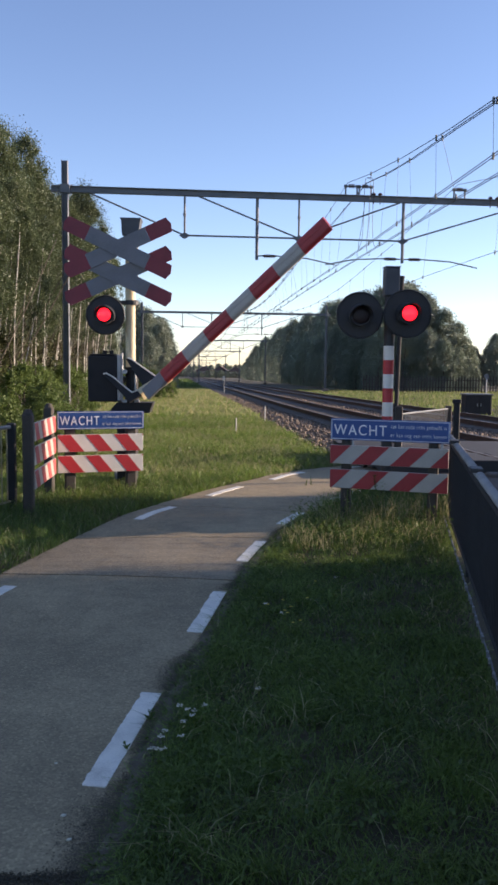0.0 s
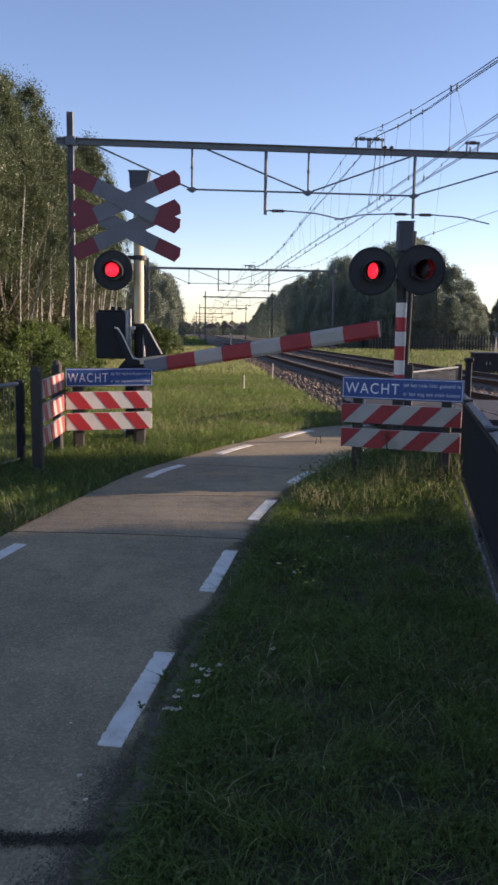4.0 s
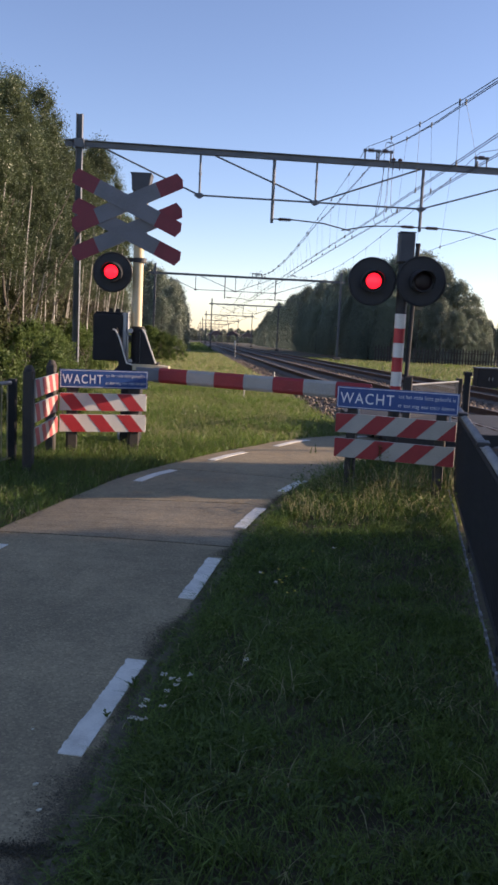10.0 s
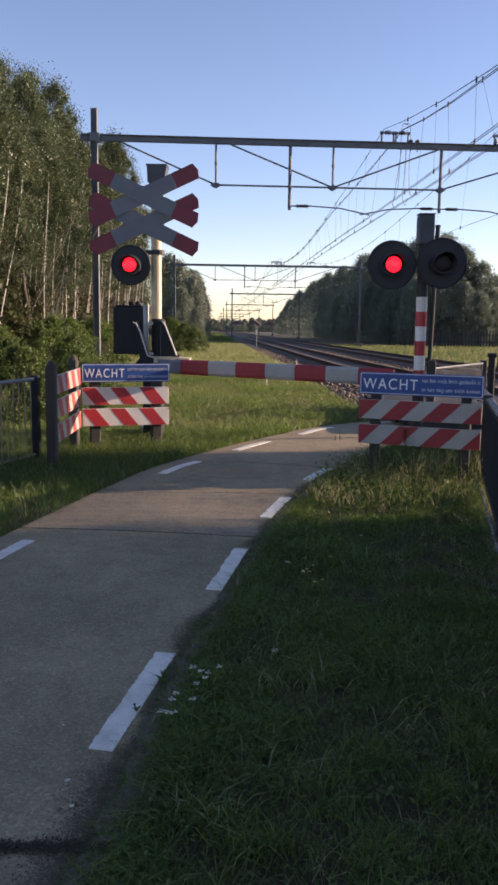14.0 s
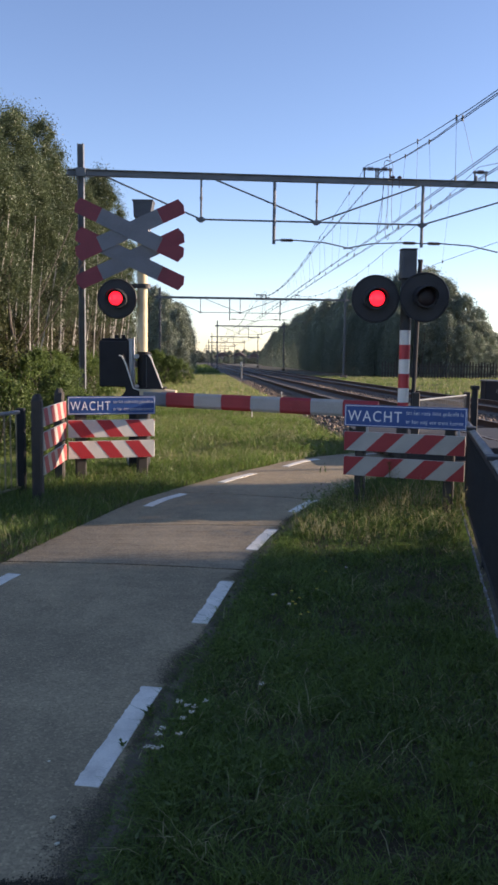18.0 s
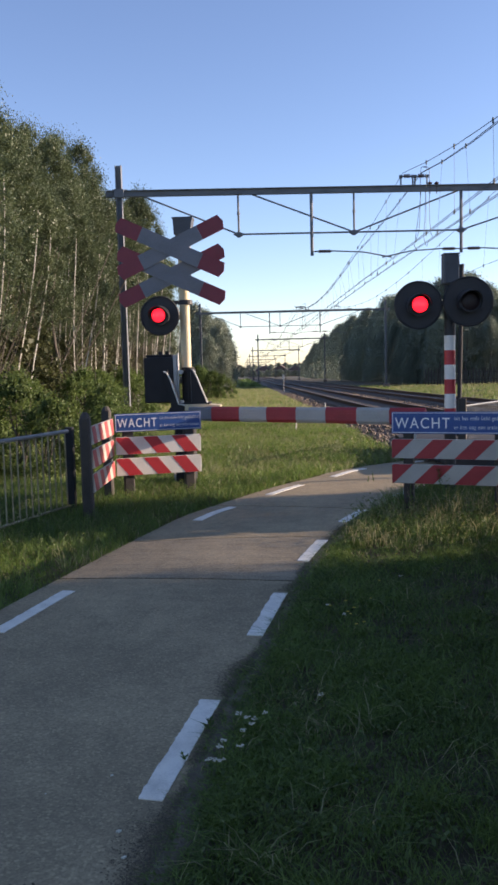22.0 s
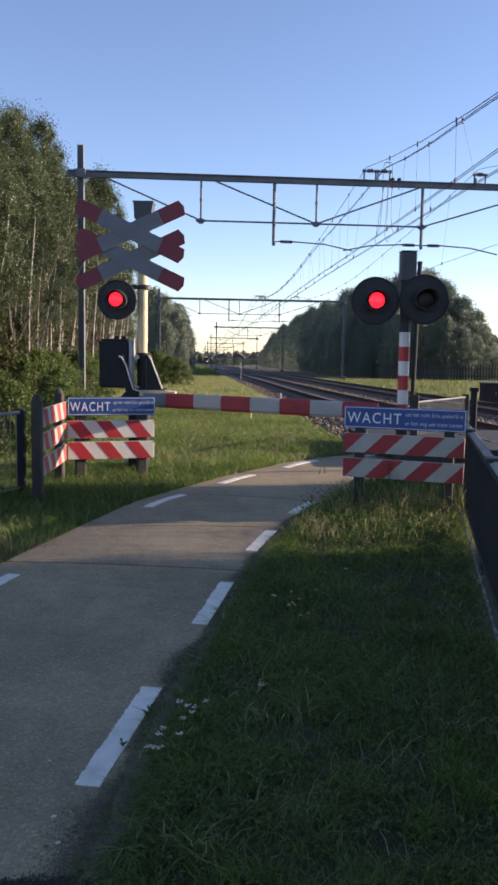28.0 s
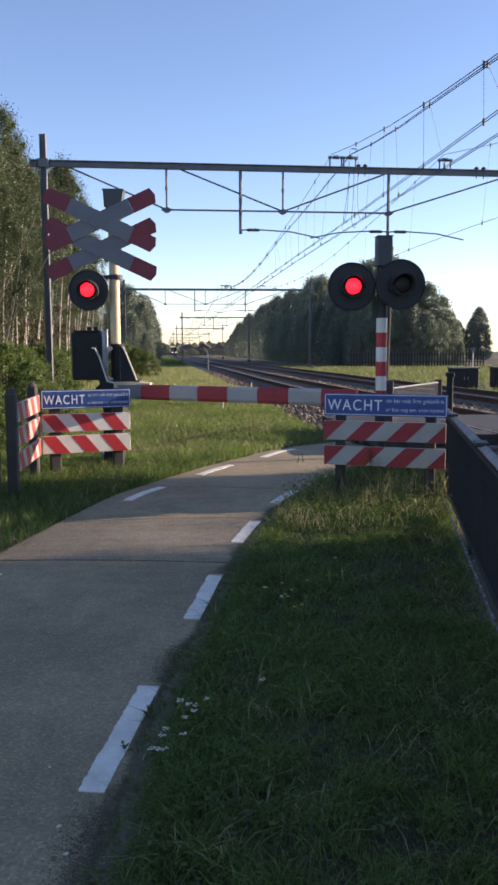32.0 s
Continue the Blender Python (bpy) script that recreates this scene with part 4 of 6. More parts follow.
    blades("verge_tufts", rng, x, y, 0.105, 0.0055, 0.9, L_GRASS, "longer grass tufts in the verge")
    x, y = scatter(rng, 2600, -0.8, 2.5, 1.5, 9.3, verge, 0.04)
    blades("verge_straw", rng, x, y, 0.13, 0.005, 1.2, L_DRY, "dry straw in the verge")
    tall = lambda x, y: (x > edge_right(y) + 0.1) & (x < fence_x(y) + 0.1)
    x, y = scatter(rng, 4200, 0.6, 2.6, 7.9, 9.9, tall, 0.07)
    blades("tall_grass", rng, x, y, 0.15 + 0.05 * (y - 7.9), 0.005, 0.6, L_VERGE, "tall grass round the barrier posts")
    x, y = scatter(rng, 5200, 1.1, 2.8, 9.5, 11.2, tall, 0.09)
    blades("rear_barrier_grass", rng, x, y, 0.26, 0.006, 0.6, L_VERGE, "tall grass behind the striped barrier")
    x, y = scatter(rng, 4200, 0.6, 2.5, 7.9, 9.6, tall, 0.12)
    weeds("barrier_weeds", rng, x, y, 0.015, 0.24, L_WEED, "leafy weeds round the barrier posts")
    x, y = scatter(rng, 1100, 0.55, 2.6, 7.8, 9.7, tall, 0.08)
    blades("tall_straw", rng, x, y, 0.24, 0.0036, 0.5, L_DRY, "dry grass stalks round the barrier posts")
    x, y = scatter(rng, 320, 1.0, 2.5, 8.7, 9.25, tall, 0.10)
    blades("grass_stalks", rng, x, y, 0.42, 0.0045, 0.3, L_DRY, "tall seeding grass stalks")
    x, y = scatter(rng, 9000, -1.0, 1.0, 2.2, 8.0, lambda x, y: (x > edge_right(y) + 0.1) & (x < edge_right(y) + 0.32), 0.04)
    weeds("edge_weeds", rng, x, y, 0.008, 0.045, L_WEED, "small leaves along the path edge")
    x, y = scatter(rng, 26000, -9.0, 5.0, -14.0, 1.5, None, 0.08)
    blades("rear_grass", rng, x, y, 0.12, 0.012, 0.7, L_GRASS, "rough grass beside the path")
    x, y = scatter(rng, 14000, -6.5, 0.0, 0.5, 5.2, lambda x, y: x < edge_left(np.minimum(y, 13)) - 0.22, 0.06)
    blades("side_grass", rng, x, y, 0.14, 0.010, 0.6, L_GRASS, "rough grass along the cycle path")
    left = lambda x, y: x < edge_left(np.minimum(y, 13)) - 0.22
    x, y = scatter(rng, 120000, -5.5, 0.6, 5.0, 12.6, left, 0.06)
    blades("left_verge_grass", rng, x, y, 0.075 + 0.13 * rng.uniform(0, 1, len(x)) ** 3, 0.0048, 0.75, L_CLUMP, "rough grass along the cycle path")
    # darker blades here carry the shade round the corner barrier
    x, y = scatter(rng, 17000, -5.0, 0.0, 7.5, 12.0, lambda x, y: x < edge_left(np.minimum(y, 13)) - 0.3, 0.10)
    blades("barrier_grass", rng, x, y, 0.20, 0.005, 0.6, L_VERGE, "longer grass round the corner barrier")
    x, y = scatter(rng, 16000, -5.0, 0.5, 6.5, 12.6, left, 0.14, 60, 0.8)
    blades("left_litter", rng, x, y, 0.12, 0.006, 1.5, L_LITTER, "brown dead grass lying round the corner barrier", "litter")
    x, y = scatter(rng, 7000, -5.0, 0.5, 6.5, 12.6, left, 0.12, 40, 0.8)
    weeds("left_weeds", rng, x, y, 0.014, 0.16, L_WEED, "small leafy weeds round the corner barrier")
    x, y = scatter(rng, 2600, -5.0, 0.0, 6.5, 12.5, left, 0.10)
    blades("left_straw", rng, x, y, 0.17, 0.0045, 0.6, L_DRY, "dry stalks in the rough grass")
    mid = lambda x, y: off_track(x, y) & (x > -6.5) & ((x < edge_left(np.minimum(y, 19.2)) - 0.1) | (y > 19.5))
    x, y = scatter(rng, 120000, -6.5, 4.0, 11.5, 30.0, mid, 0.10)
    blades("meadow_grass", rng, x, y, 0.08 + 0.10 * rng.uniform(0, 1, len(x)) ** 1.5, 0.009, 0.6, L_GRASS, "sunlit meadow grass by the railway")
    x, y = scatter(rng, 26000, -6.5, 4.0, 11.5, 30.0, mid, 0.22, 130, 0.95)
    blades("meadow_tufts", rng, x, y, 0.24, 0.007, 0.7, L_CLUMP, "darker green tufts in the meadow grass")
    x, y = scatter(rng, 9000, -6.0, 4.0, 11.5, 26.0, mid, 0.25)
    weeds("meadow_weeds", rng, x, y, 0.022, 0.22, L_WEED, "broad weeds standing in the meadow grass")
    x, y = scatter(rng, 52000, -6.5, 4.0, 11.5, 30.0, mid, 0.22)
    blades("meadow_straw", rng, x, y, 0.15, 0.008, 0.6, L_DRY, "yellowed meadow grass by the railway")
    x, y = scatter(rng, 45000, -9.0, 3.0, 30.0, 95.0, off_track, 0.3)
    blades("far_meadow_grass", rng, x, y, 0.24, 0.035, 0.6, L_GRASS, "distant meadow grass by the railway")
    x, y = scatter(rng, 40000, -9.0, 3.0, 30.0, 95.0, off_track, 0.3)
    blades("far_meadow_straw", rng, x, y, 0.26, 0.03, 0.6, L_DRY, "distant yellowed grass by the railway")
    x, y = scatter(rng, 26000, -14.0, 2.0, 95.0, 330.0, lambda x, y: (x < 3.15 - 0.058 * (y - 35) - 2.4) & (x > 3.15 - 0.058 * (y - 35) - 12), 0.6)
    blades("hazy_meadow_grass", rng, x, y, 0.40, 0.10, 0.6, L_GRASS, "rough grass far along the railway")
    over = lambda x, y: x > 3.15 - 0.058 * (y - 35) + 3.75 + 2.4
    x, y = scatter(rng, 45000, 4.0, 34.0, 14.0, 90.0, over, 0.3)
    blades("opposite_grass", rng, x, y, 0.22, 0.035, 0.6, L_GRASS, "grass beyond the tracks")
    x, y = scatter(rng, 16000, 4.0, 34.0, 14.0, 90.0, over, 0.4)
    blades("opposite_straw", rng, x, y, 0.26, 0.03, 0.6, L_DRY, "yellowed grass beyond the tracks")


def path_edge():
    """Dark soil and moss that has crept over the edge of the slabs, with a ragged inner line."""
    rng = np.random.RandomState(77)
    V, F = [], []
    n = 520
    s0, s1 = len_at_y(RIGHT, RD, -0.5), len_at_y(RIGHT, RD, 9.4)
    ph = rng.uniform(0, 6.28, 6)
    for i in range(n + 1):
        s = s0 + (s1 - s0) * i / n
        p, q = at_len(RIGHT, RD, s), at_len(RIGHT, RD, s + 0.02)
        t = (q - p) / np.linalg.norm(q - p)
        nr = np.array((t[1], -t[0]))
        e = bare_edge(p[1])
        d = e - 0.002 + 0.014 * math.sin(3.1 * s + ph[0]) + 0.012 * math.sin(7.7 * s + ph[1]) + 0.010 * math.sin(19 * s + ph[2]) + rng.uniform(-0.008, 0.008)
        for off, z in ((d, 0.0165), (d + 0.025, 0.022 + rng.uniform(-0.004, 0.004)), (d + 0.06, 0.018 + rng.uniform(-0.006, 0.006)), (e + 0.145, -0.005), (e + 0.225, -0.07)):
            w = p + nr * off
            V.append((float(w[0]), float(w[1]), gz(*w) + z))
    for i in range(n):
        for j in range(4):
            a = i * 5 + j
            F.append((a, a + 1, a + 6, a + 5))
    tagged(new("edge_soil", fast_mesh("edge_soil", V, F, M_EDGE, True)), "dark soil and moss creeping over the path edge", "soil", kind="stuff")
    m = 40000
    s = rng.uniform(s0, s1, m)
    base = np.array([bare_edge(at_len(RIGHT, RD, v)[1]) for v in s])
    off = base + 0.03 * np.sin(4.1 * s) * np.sin(11 * s) + np.abs(rng.normal(0, 0.090, m))
    P = np.array([at_len(RIGHT, RD, v) for v in s])
    Q = np.array([at_len(RIGHT, RD, v + 0.02) for v in s])
    t = (Q - P) / np.linalg.norm(Q - P, axis=1)[:, None]
    P = P + np.stack([t[:, 1], -t[:, 0]], 1) * off[:, None]
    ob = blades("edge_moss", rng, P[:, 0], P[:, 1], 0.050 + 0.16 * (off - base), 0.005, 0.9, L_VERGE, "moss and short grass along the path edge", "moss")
    ob.location.z = 0.014
    m = 110000
    s = rng.uniform(s0, s1, m)
    base = np.array([bare_edge(at_len(RIGHT, RD, v)[1]) for v in s])
    ys = np.array([at_len(RIGHT, RD, v)[1] for v in s])
    painted = sum(((ys > a - 0.05) & (ys < b + 0.05)).astype(int) for a, b in ((0.75, 1.72), (3.51, 4.46), (5.429, 6.349), (7.293, 8.075), (8.905, 9.573)))
    off = base + 0.035 - np.abs(rng.normal(0, 1, m)) * (0.055 + 0.40 * (base - 0.085)) * (0.9 + 0.5 * np.sin(2.3 * s + 1) * np.sin(5.9 * s))
    keep = off > np.where(painted > 0, 0.056, -0.06)
    s, off = s[keep], off[keep]
    P = np.array([at_len(RIGHT, RD, v) for v in s])
    Q = np.array([at_len(RIGHT, RD, v + 0.02) for v in s])
    t = (Q - P) / np.linalg.norm(Q - P, axis=1)[:, None]
    P = P + np.stack([t[:, 1], -t[:, 0]], 1) * off[:, None]
    ob = blades("edge_crumbs", rng, P[:, 0], P[:, 1], 0.003, 0.0065, 1.8, M_EDGE, "crumbs of soil and moss strewn over the slab edge", "soil")
    ob.location.z = 0.046
    x = rng.uniform(-2.4, -0.40, 9000)
    y = 2.905 + 0.036 * (x + 0.52) + rng.normal(0, 0.020, 9000) * (1 + 0.6 * np.sin(5 * x) * np.sin(13 * x))
    ob = blades("joint_crumbs", rng, x, y, 0.005, 0.007, 1.6, M_JOINT, "crumbs of soil spilling from the slab joint", "soil")
    ob.location.z = 0.050


def leaf_cloud(rng, centres, radii, per, size, hang=1.0):
    """Leaf quads scattered through clumps; returns corners and faces."""
    n = len(centres) * per
    c = np.repeat(np.asarray(centres), per, axis=0)
    r = np.repeat(np.asarray(radii), per)[:, None]
    d = rng.normal(0, 1, (n, 3))
    d /= np.linalg.norm(d, axis=1)[:, None]
    d[:, 2] *= hang
    p = c + d * r * np.minimum(np.abs(rng.normal(0, 0.55, (n, 1))), 1.08)
    u = rng.normal(0, 1, (n, 3))
    u /= np.linalg.norm(u, axis=1)[:, None]
    v = np.cross(u, rng.normal(0, 1, (n, 3)))
    v /= np.linalg.norm(v, axis=1)[:, None] + 1e-6
    s = size * rng.uniform(0.6, 1.3, (n, 1))
    V = np.stack([p - u * s, p + v * s * 0.55, p + u * s, p - v * s * 0.55], axis=1)
    F = np.arange(n * 4).reshape(n, 4)
    return V.reshape(-1, 3), F


def make_tree(seed, H, R, bare, clumps, per, size, leaf, bark, lean, label, name, stems=1, trunk_r=0.09):
    """A tree: tapered trunk (or stems) with limbs, and an uneven crown of leaf clumps above the bare height."""
    rng = np.random.RandomState(seed)
    rnd = random.Random(seed)
    t = thing(name, pose(0, 0, -200), label, "tree")
    tips = []
    for s in range(stems):
        bx, by = (0, 0) if stems == 1 else (rnd.uniform(-R * 0.7, R * 0.7), rnd.uniform(-R * 0.7, R * 0.7))
        lx, ly = lean[0] + rnd.uniform(-0.06, 0.06), lean[1] + rnd.uniform(-0.06, 0.06)
        hh = H * (rnd.uniform(0.82, 0.98) if stems < 3 else rnd.uniform(0.66, 0.86))
        pts, rad = [], []
        for k in range(9):
            f = k / 8
            pts.append((bx + lx * hh * f + 0.12 * math.sin(5 * f + seed + s), by + ly * hh * f + 0.12 * math.cos(4 * f + s), -0.1 + hh * f))
            rad.append(trunk_r * (1 - 0.85 * f) + 0.008)
        bm = BM()
        sweep(bm, pts, rad, 7)
        tr = part("trunk", bm, bark, t)
        for k in range(7 if stems < 3 else 5):
            f = rnd.uniform(max(0.25, bare * 0.9), 0.92)
            i = int(f * 8)
            p = Vector(pts[i])
            a = rnd.uniform(0, 6.28)
            ln = R * rnd.uniform(0.5, 0.95) * (1.15 - f)
            e = p + Vector((math.cos(a) * ln, math.sin(a) * ln, ln * (rnd.uniform(0.5, 1.1) if stems < 3 else rnd.uniform(1.3, 2.2))))
            bm = BM()
            sweep(bm, [p, (p + e) / 2 + Vector((0, 0, -0.05 * ln)), e], [rad[i] * 0.55, rad[i] * 0.35, 0.008], 5)
            part("limb", bm, M_BARK if stems > 2 else bark, tr)
            tips.append(e)
    C, Q = [], []
    for k in range(clumps):
        f = rnd.uniform(0, 1) ** (0.8 if bare < 0.2 else 0.62)
        z = H * (bare + (1 - bare) * f)
        prof = math.sin(math.pi * min(1, 0.22 + 0.78 * f) ** 0.8) ** 0.6
        a = rnd.uniform(0, 6.28)
        q = R * prof * rnd.uniform(0.25, 1.0) ** 0.5
        C.append((math.cos(a) * q + lean[0] * z, math.sin(a) * q + lean[1] * z, z))
        Q.append(R * (rnd.uniform(0.16, 0.40) if leaf is L_DARK else rnd.uniform(0.13, 0.34)))
    V, F = leaf_cloud(rng, C, Q, per, size, 1.5 if leaf is L_BIRCH else 0.95)
    cr = new("crown", fast_mesh("crown", V, F, leaf))
    cr.parent = t
    return t


def woods():
    rnd = random.Random(5)
    birch = [make_tree(20 + k, 9.5, 1.7, 0.30, 105, 420, 0.030, L_BIRCH, M_BIRCH, (0.07, 0.0), "slender birch tree with pale trunks and loose crown", "birch_tree", 3, 0.024) for k in range(3)]
    dark = [make_tree(40 + k, 11.0, 2.9, 0.0, 300, 120, 0.095, L_DARK, M_BARK, (0, 0), "broad dense dark green tree", "broadleaf_tree", 1, 0.2) for k in range(3)]
    shrub = [make_tree(60 + k, 1.9, 1.0, 0.05, 60, 190, 0.036, L_SHRUB, M_BARK, (0, 0), "leafy green shrub at the wood edge", "shrub", 3, 0.02) for k in range(3)]
    under = [make_tree(80 + k, 3.6, 1.6, 0.0, 90, 90, 0.06, L_UNDER, M_BARK, (0.05, 0), "brownish thicket under the birches", "thicket", 4, 0.025) for k in range(2)]
    for t in shrub + under:
        t["category"] = "shrub"

    def put(kind, x, y, s, group, sz=None):
        src = rnd.choice(kind)
        m = pose(x, y, gz(x, y) - 0.03, 0, 0, rnd.uniform(-40, 40)) @ Matrix.Diagonal((s, s, sz or s, 1))
        o = copy_thing(src, m)
        o.matrix_basis = m
        return tagged(o, group=group)
    # birch wood beside the line
    for y in (16, 18.5, 20.5, 22.5, 24.5, 26.5, 29, 31, 33.5, 36, 39, 42, 46, 50, 55, 60, 65):
        for row in range(3):
            x = -6.6 - 0.057 * (y - 27) - row * 2.3 + rnd.uniform(-0.5, 0.5) - (0.5 if y < 30 else 1.0 if y > 45 else 0)
            s = rnd.uniform(0.92, 1.12) * (0.75 if y < 24 else 0.83 if y < 30 else 0.95) * (1.0 + 0.004 * max(0, y - 27))
            put(birch, x, y + rnd.uniform(-0.9, 0.9), s * (0.95 if row == 0 else 1.05), "trees of the birch wood")
    for y in (17, 21, 26, 31, 37, 44, 52, 60):
        put(dark, -14.5 - 0.057 * (y - 27) + rnd.uniform(-0.6, 0.6), y, rnd.uniform(0.8, 0.95), "trees of the birch wood")
    for k in range(30):
        y = 15 + k * 1.7
        put(under, -9.6 - 0.057 * (y - 27) + rnd.uniform(-0.7, 0.7), y, rnd.uniform(1.2, 1.8), "thicket under the birches")
        put(under, -7.6 - 0.057 * (y - 27) + rnd.uniform(-0.5, 0.5), y + 0.8, rnd.uniform(0.55, 0.95), "thicket under the birches")
    for x, y, s in ((-10.5, 25.0, 1.12), (-11.8, 23.6, 1.02), (-8.0, 27.6, 0.94), (-7.4, 29.2, 0.97)):
        put(birch, x, y, s, "trees of the birch wood")
    for x, y, s in ((-9.6, 66, 0.5), (-10.8, 68.5, 0.72), (-12.4, 69, 0.85), (-14.5, 68, 0.9)):
        put(dark, x, y, s, "trees of the birch wood")
    # shrubs along its foot
    for k in range(46):
        y = 13.5 + k * 0.95 + rnd.uniform(-0.3, 0.3)
        x = -5.3 - 0.035 * (y - 14) + rnd.uniform(-1.2, 0.35) - (0.4 if y < 20 else 0)
        put(shrub, x, y, rnd.uniform(0.62, 1.0), "shrubs at the wood edge")
    for x, y, s in ((-3.5, 12.9, 0.62), (-4.2, 13.6, 0.8), (-2.9, 14.2, 0.6), (-5.0, 12.6, 0.85), (-5.8, 11.6, 0.9), (-6.4, 10.2, 0.9), (-6.6, 8.6, 1.0), (-3.4, 16.2, 0.7), (-3.75, 50, 0.8), (-4.5, 51, 0.9), (-5.2, 53, 1.0), (-5.9, 56, 1.1)):
        put(shrub, x, y, s, "shrubs at the wood edge")
    # clump further along
    for x, y, s in ((-6.7, 84, 0.58), (-8.3, 87, 0.72), (-7.2, 92, 0.66), (-9.6, 90, 0.80), (-8.2, 100, 0.72), (-10.4, 98, 0.82), (-9.2, 112, 0.72), (-11.6, 108, 0.82), (-10.6, 126, 0.74), (-12.0, 142, 0.76), (-13.2, 160, 0.78), (-6.0, 79, 0.30), (-7.4, 80.5, 0.46)):
        put(dark, x, y, s, "trees of the far clump")
    # grove beyond the tracks
    y = 94.0
    while y < 226:
        put(dark, track_x(y, 1) + 12.6 + rnd.uniform(-0.7, 0.7), y, rnd.uniform(0.94, 1.06), "trees of the grove")
        if y < 150:
            put(dark, track_x(y, 1) + 16.4 + rnd.uniform(-0.7, 0.7), y + 3, rnd.uniform(1.0, 1.1), "trees of the grove")
            put(dark, track_x(y, 1) + 10.6 + rnd.uniform(-0.4, 0.4), y - 1.5, rnd.uniform(0.55, 0.66), "trees of the grove")
        y += 6.2 if y < 160 else 11.0
    for far_y, s in ((236, 0.86), (249, 0.74), (264, 0.62), (280, 0.50)):
        put(dark, track_x(far_y, 1) + 12.4, far_y, s, "trees of the grove")
    for x, s in ((16.2, 0.98), (18.8, 1.0), (21.2, 0.92), (22.9, 0.78), (24.4, 0.66), (25.6, 0.50), (26.4, 0.36)):
        put(dark, x, 92 + rnd.uniform(-1, 1), s, "trees of the grove")
        put(dark, x - 0.9, 87.5 + rnd.uniform(-0.8, 0.8), s * 0.62, "trees of the grove")
    for x, y, s in ((19, 101, 1.08), (22.5, 100, 1.0)):
        put(dark, x, y, s, "trees of the grove")
    for x, y, s in ((40, 150, 0.78), (44, 152, 0.62), (37.5, 156, 0.6), (47.1, 150, 0.82), (46.2, 151.5, 0.62), (48.1, 151.5, 0.58), (52.6, 152, 0.42), (57, 150, 0.75), (33.5, 160, 0.55), (62, 154, 0.8), (25.0, 100, 0.60)):
        put(dark, x, y, s, "far trees to the side")
    for k in range(16):
        q = rnd.uniform(0.42, 0.6)
        put(dark, -19 + k * 1.75 + rnd.uniform(-0.6, 0.6), 445 + rnd.uniform(-8, 8), q, "far woods", q * 0.66)
    # low far woods at the end of the line
    for k in range(16):
        x = -46 + k * 3.6
        q = rnd.uniform(0.95, 1.25)
        put(dark, x + rnd.uniform(-1, 1), 520 + rnd.uniform(-15, 30), q, "far woods", q * 0.62)
    # tall unseen trees added behind the viewer close the place and cut sky light
    for x, y, s in ((-13, -14, 0.8), (-4, -24, 0.8), (-18, -3, 0.8)):
        put(dark, x, y, s, "trees round the viewpoint")
    # unseen trees added across the line to shade the near path and verge
    for x, y, s in ((14, 7.65, 0.70), (17.2, 8.05, 0.76), (13.6, 4.2, 0.72), (17, 4.4, 0.8), (13.5, 1.0, 0.72), (16.8, 1.4, 0.8), (13.4, -2.2, 0.72), (16.6, -2.0, 0.8), (13.6, -5.2, 0.8), (16.8, -5.6, 0.8), (20, 8.1, 0.85), (23, 8.9, 0.80), (23, 6.4, 0.85), (23.2, 3.8, 0.85), (23, 1.0, 0.85), (20.2, 4.6, 0.85), (20, 1.4, 0.85)):
        put(dark, x, y, s, "trees across the line")
    # two narrow unseen trees added for the shade band before the barriers
    for x, y in ((14.6, 12.2), (17.6, 12.72)):
        put(dark, x, y, 0.34, "trees across the line", 0.56)
    for t in birch + dark + shrub + under:
        for o in (*t.children_recursive, t):
            bpy.data.objects.remove(o)


grasses()
path_edge()
woods()


# ---------------- signal posts ----------------


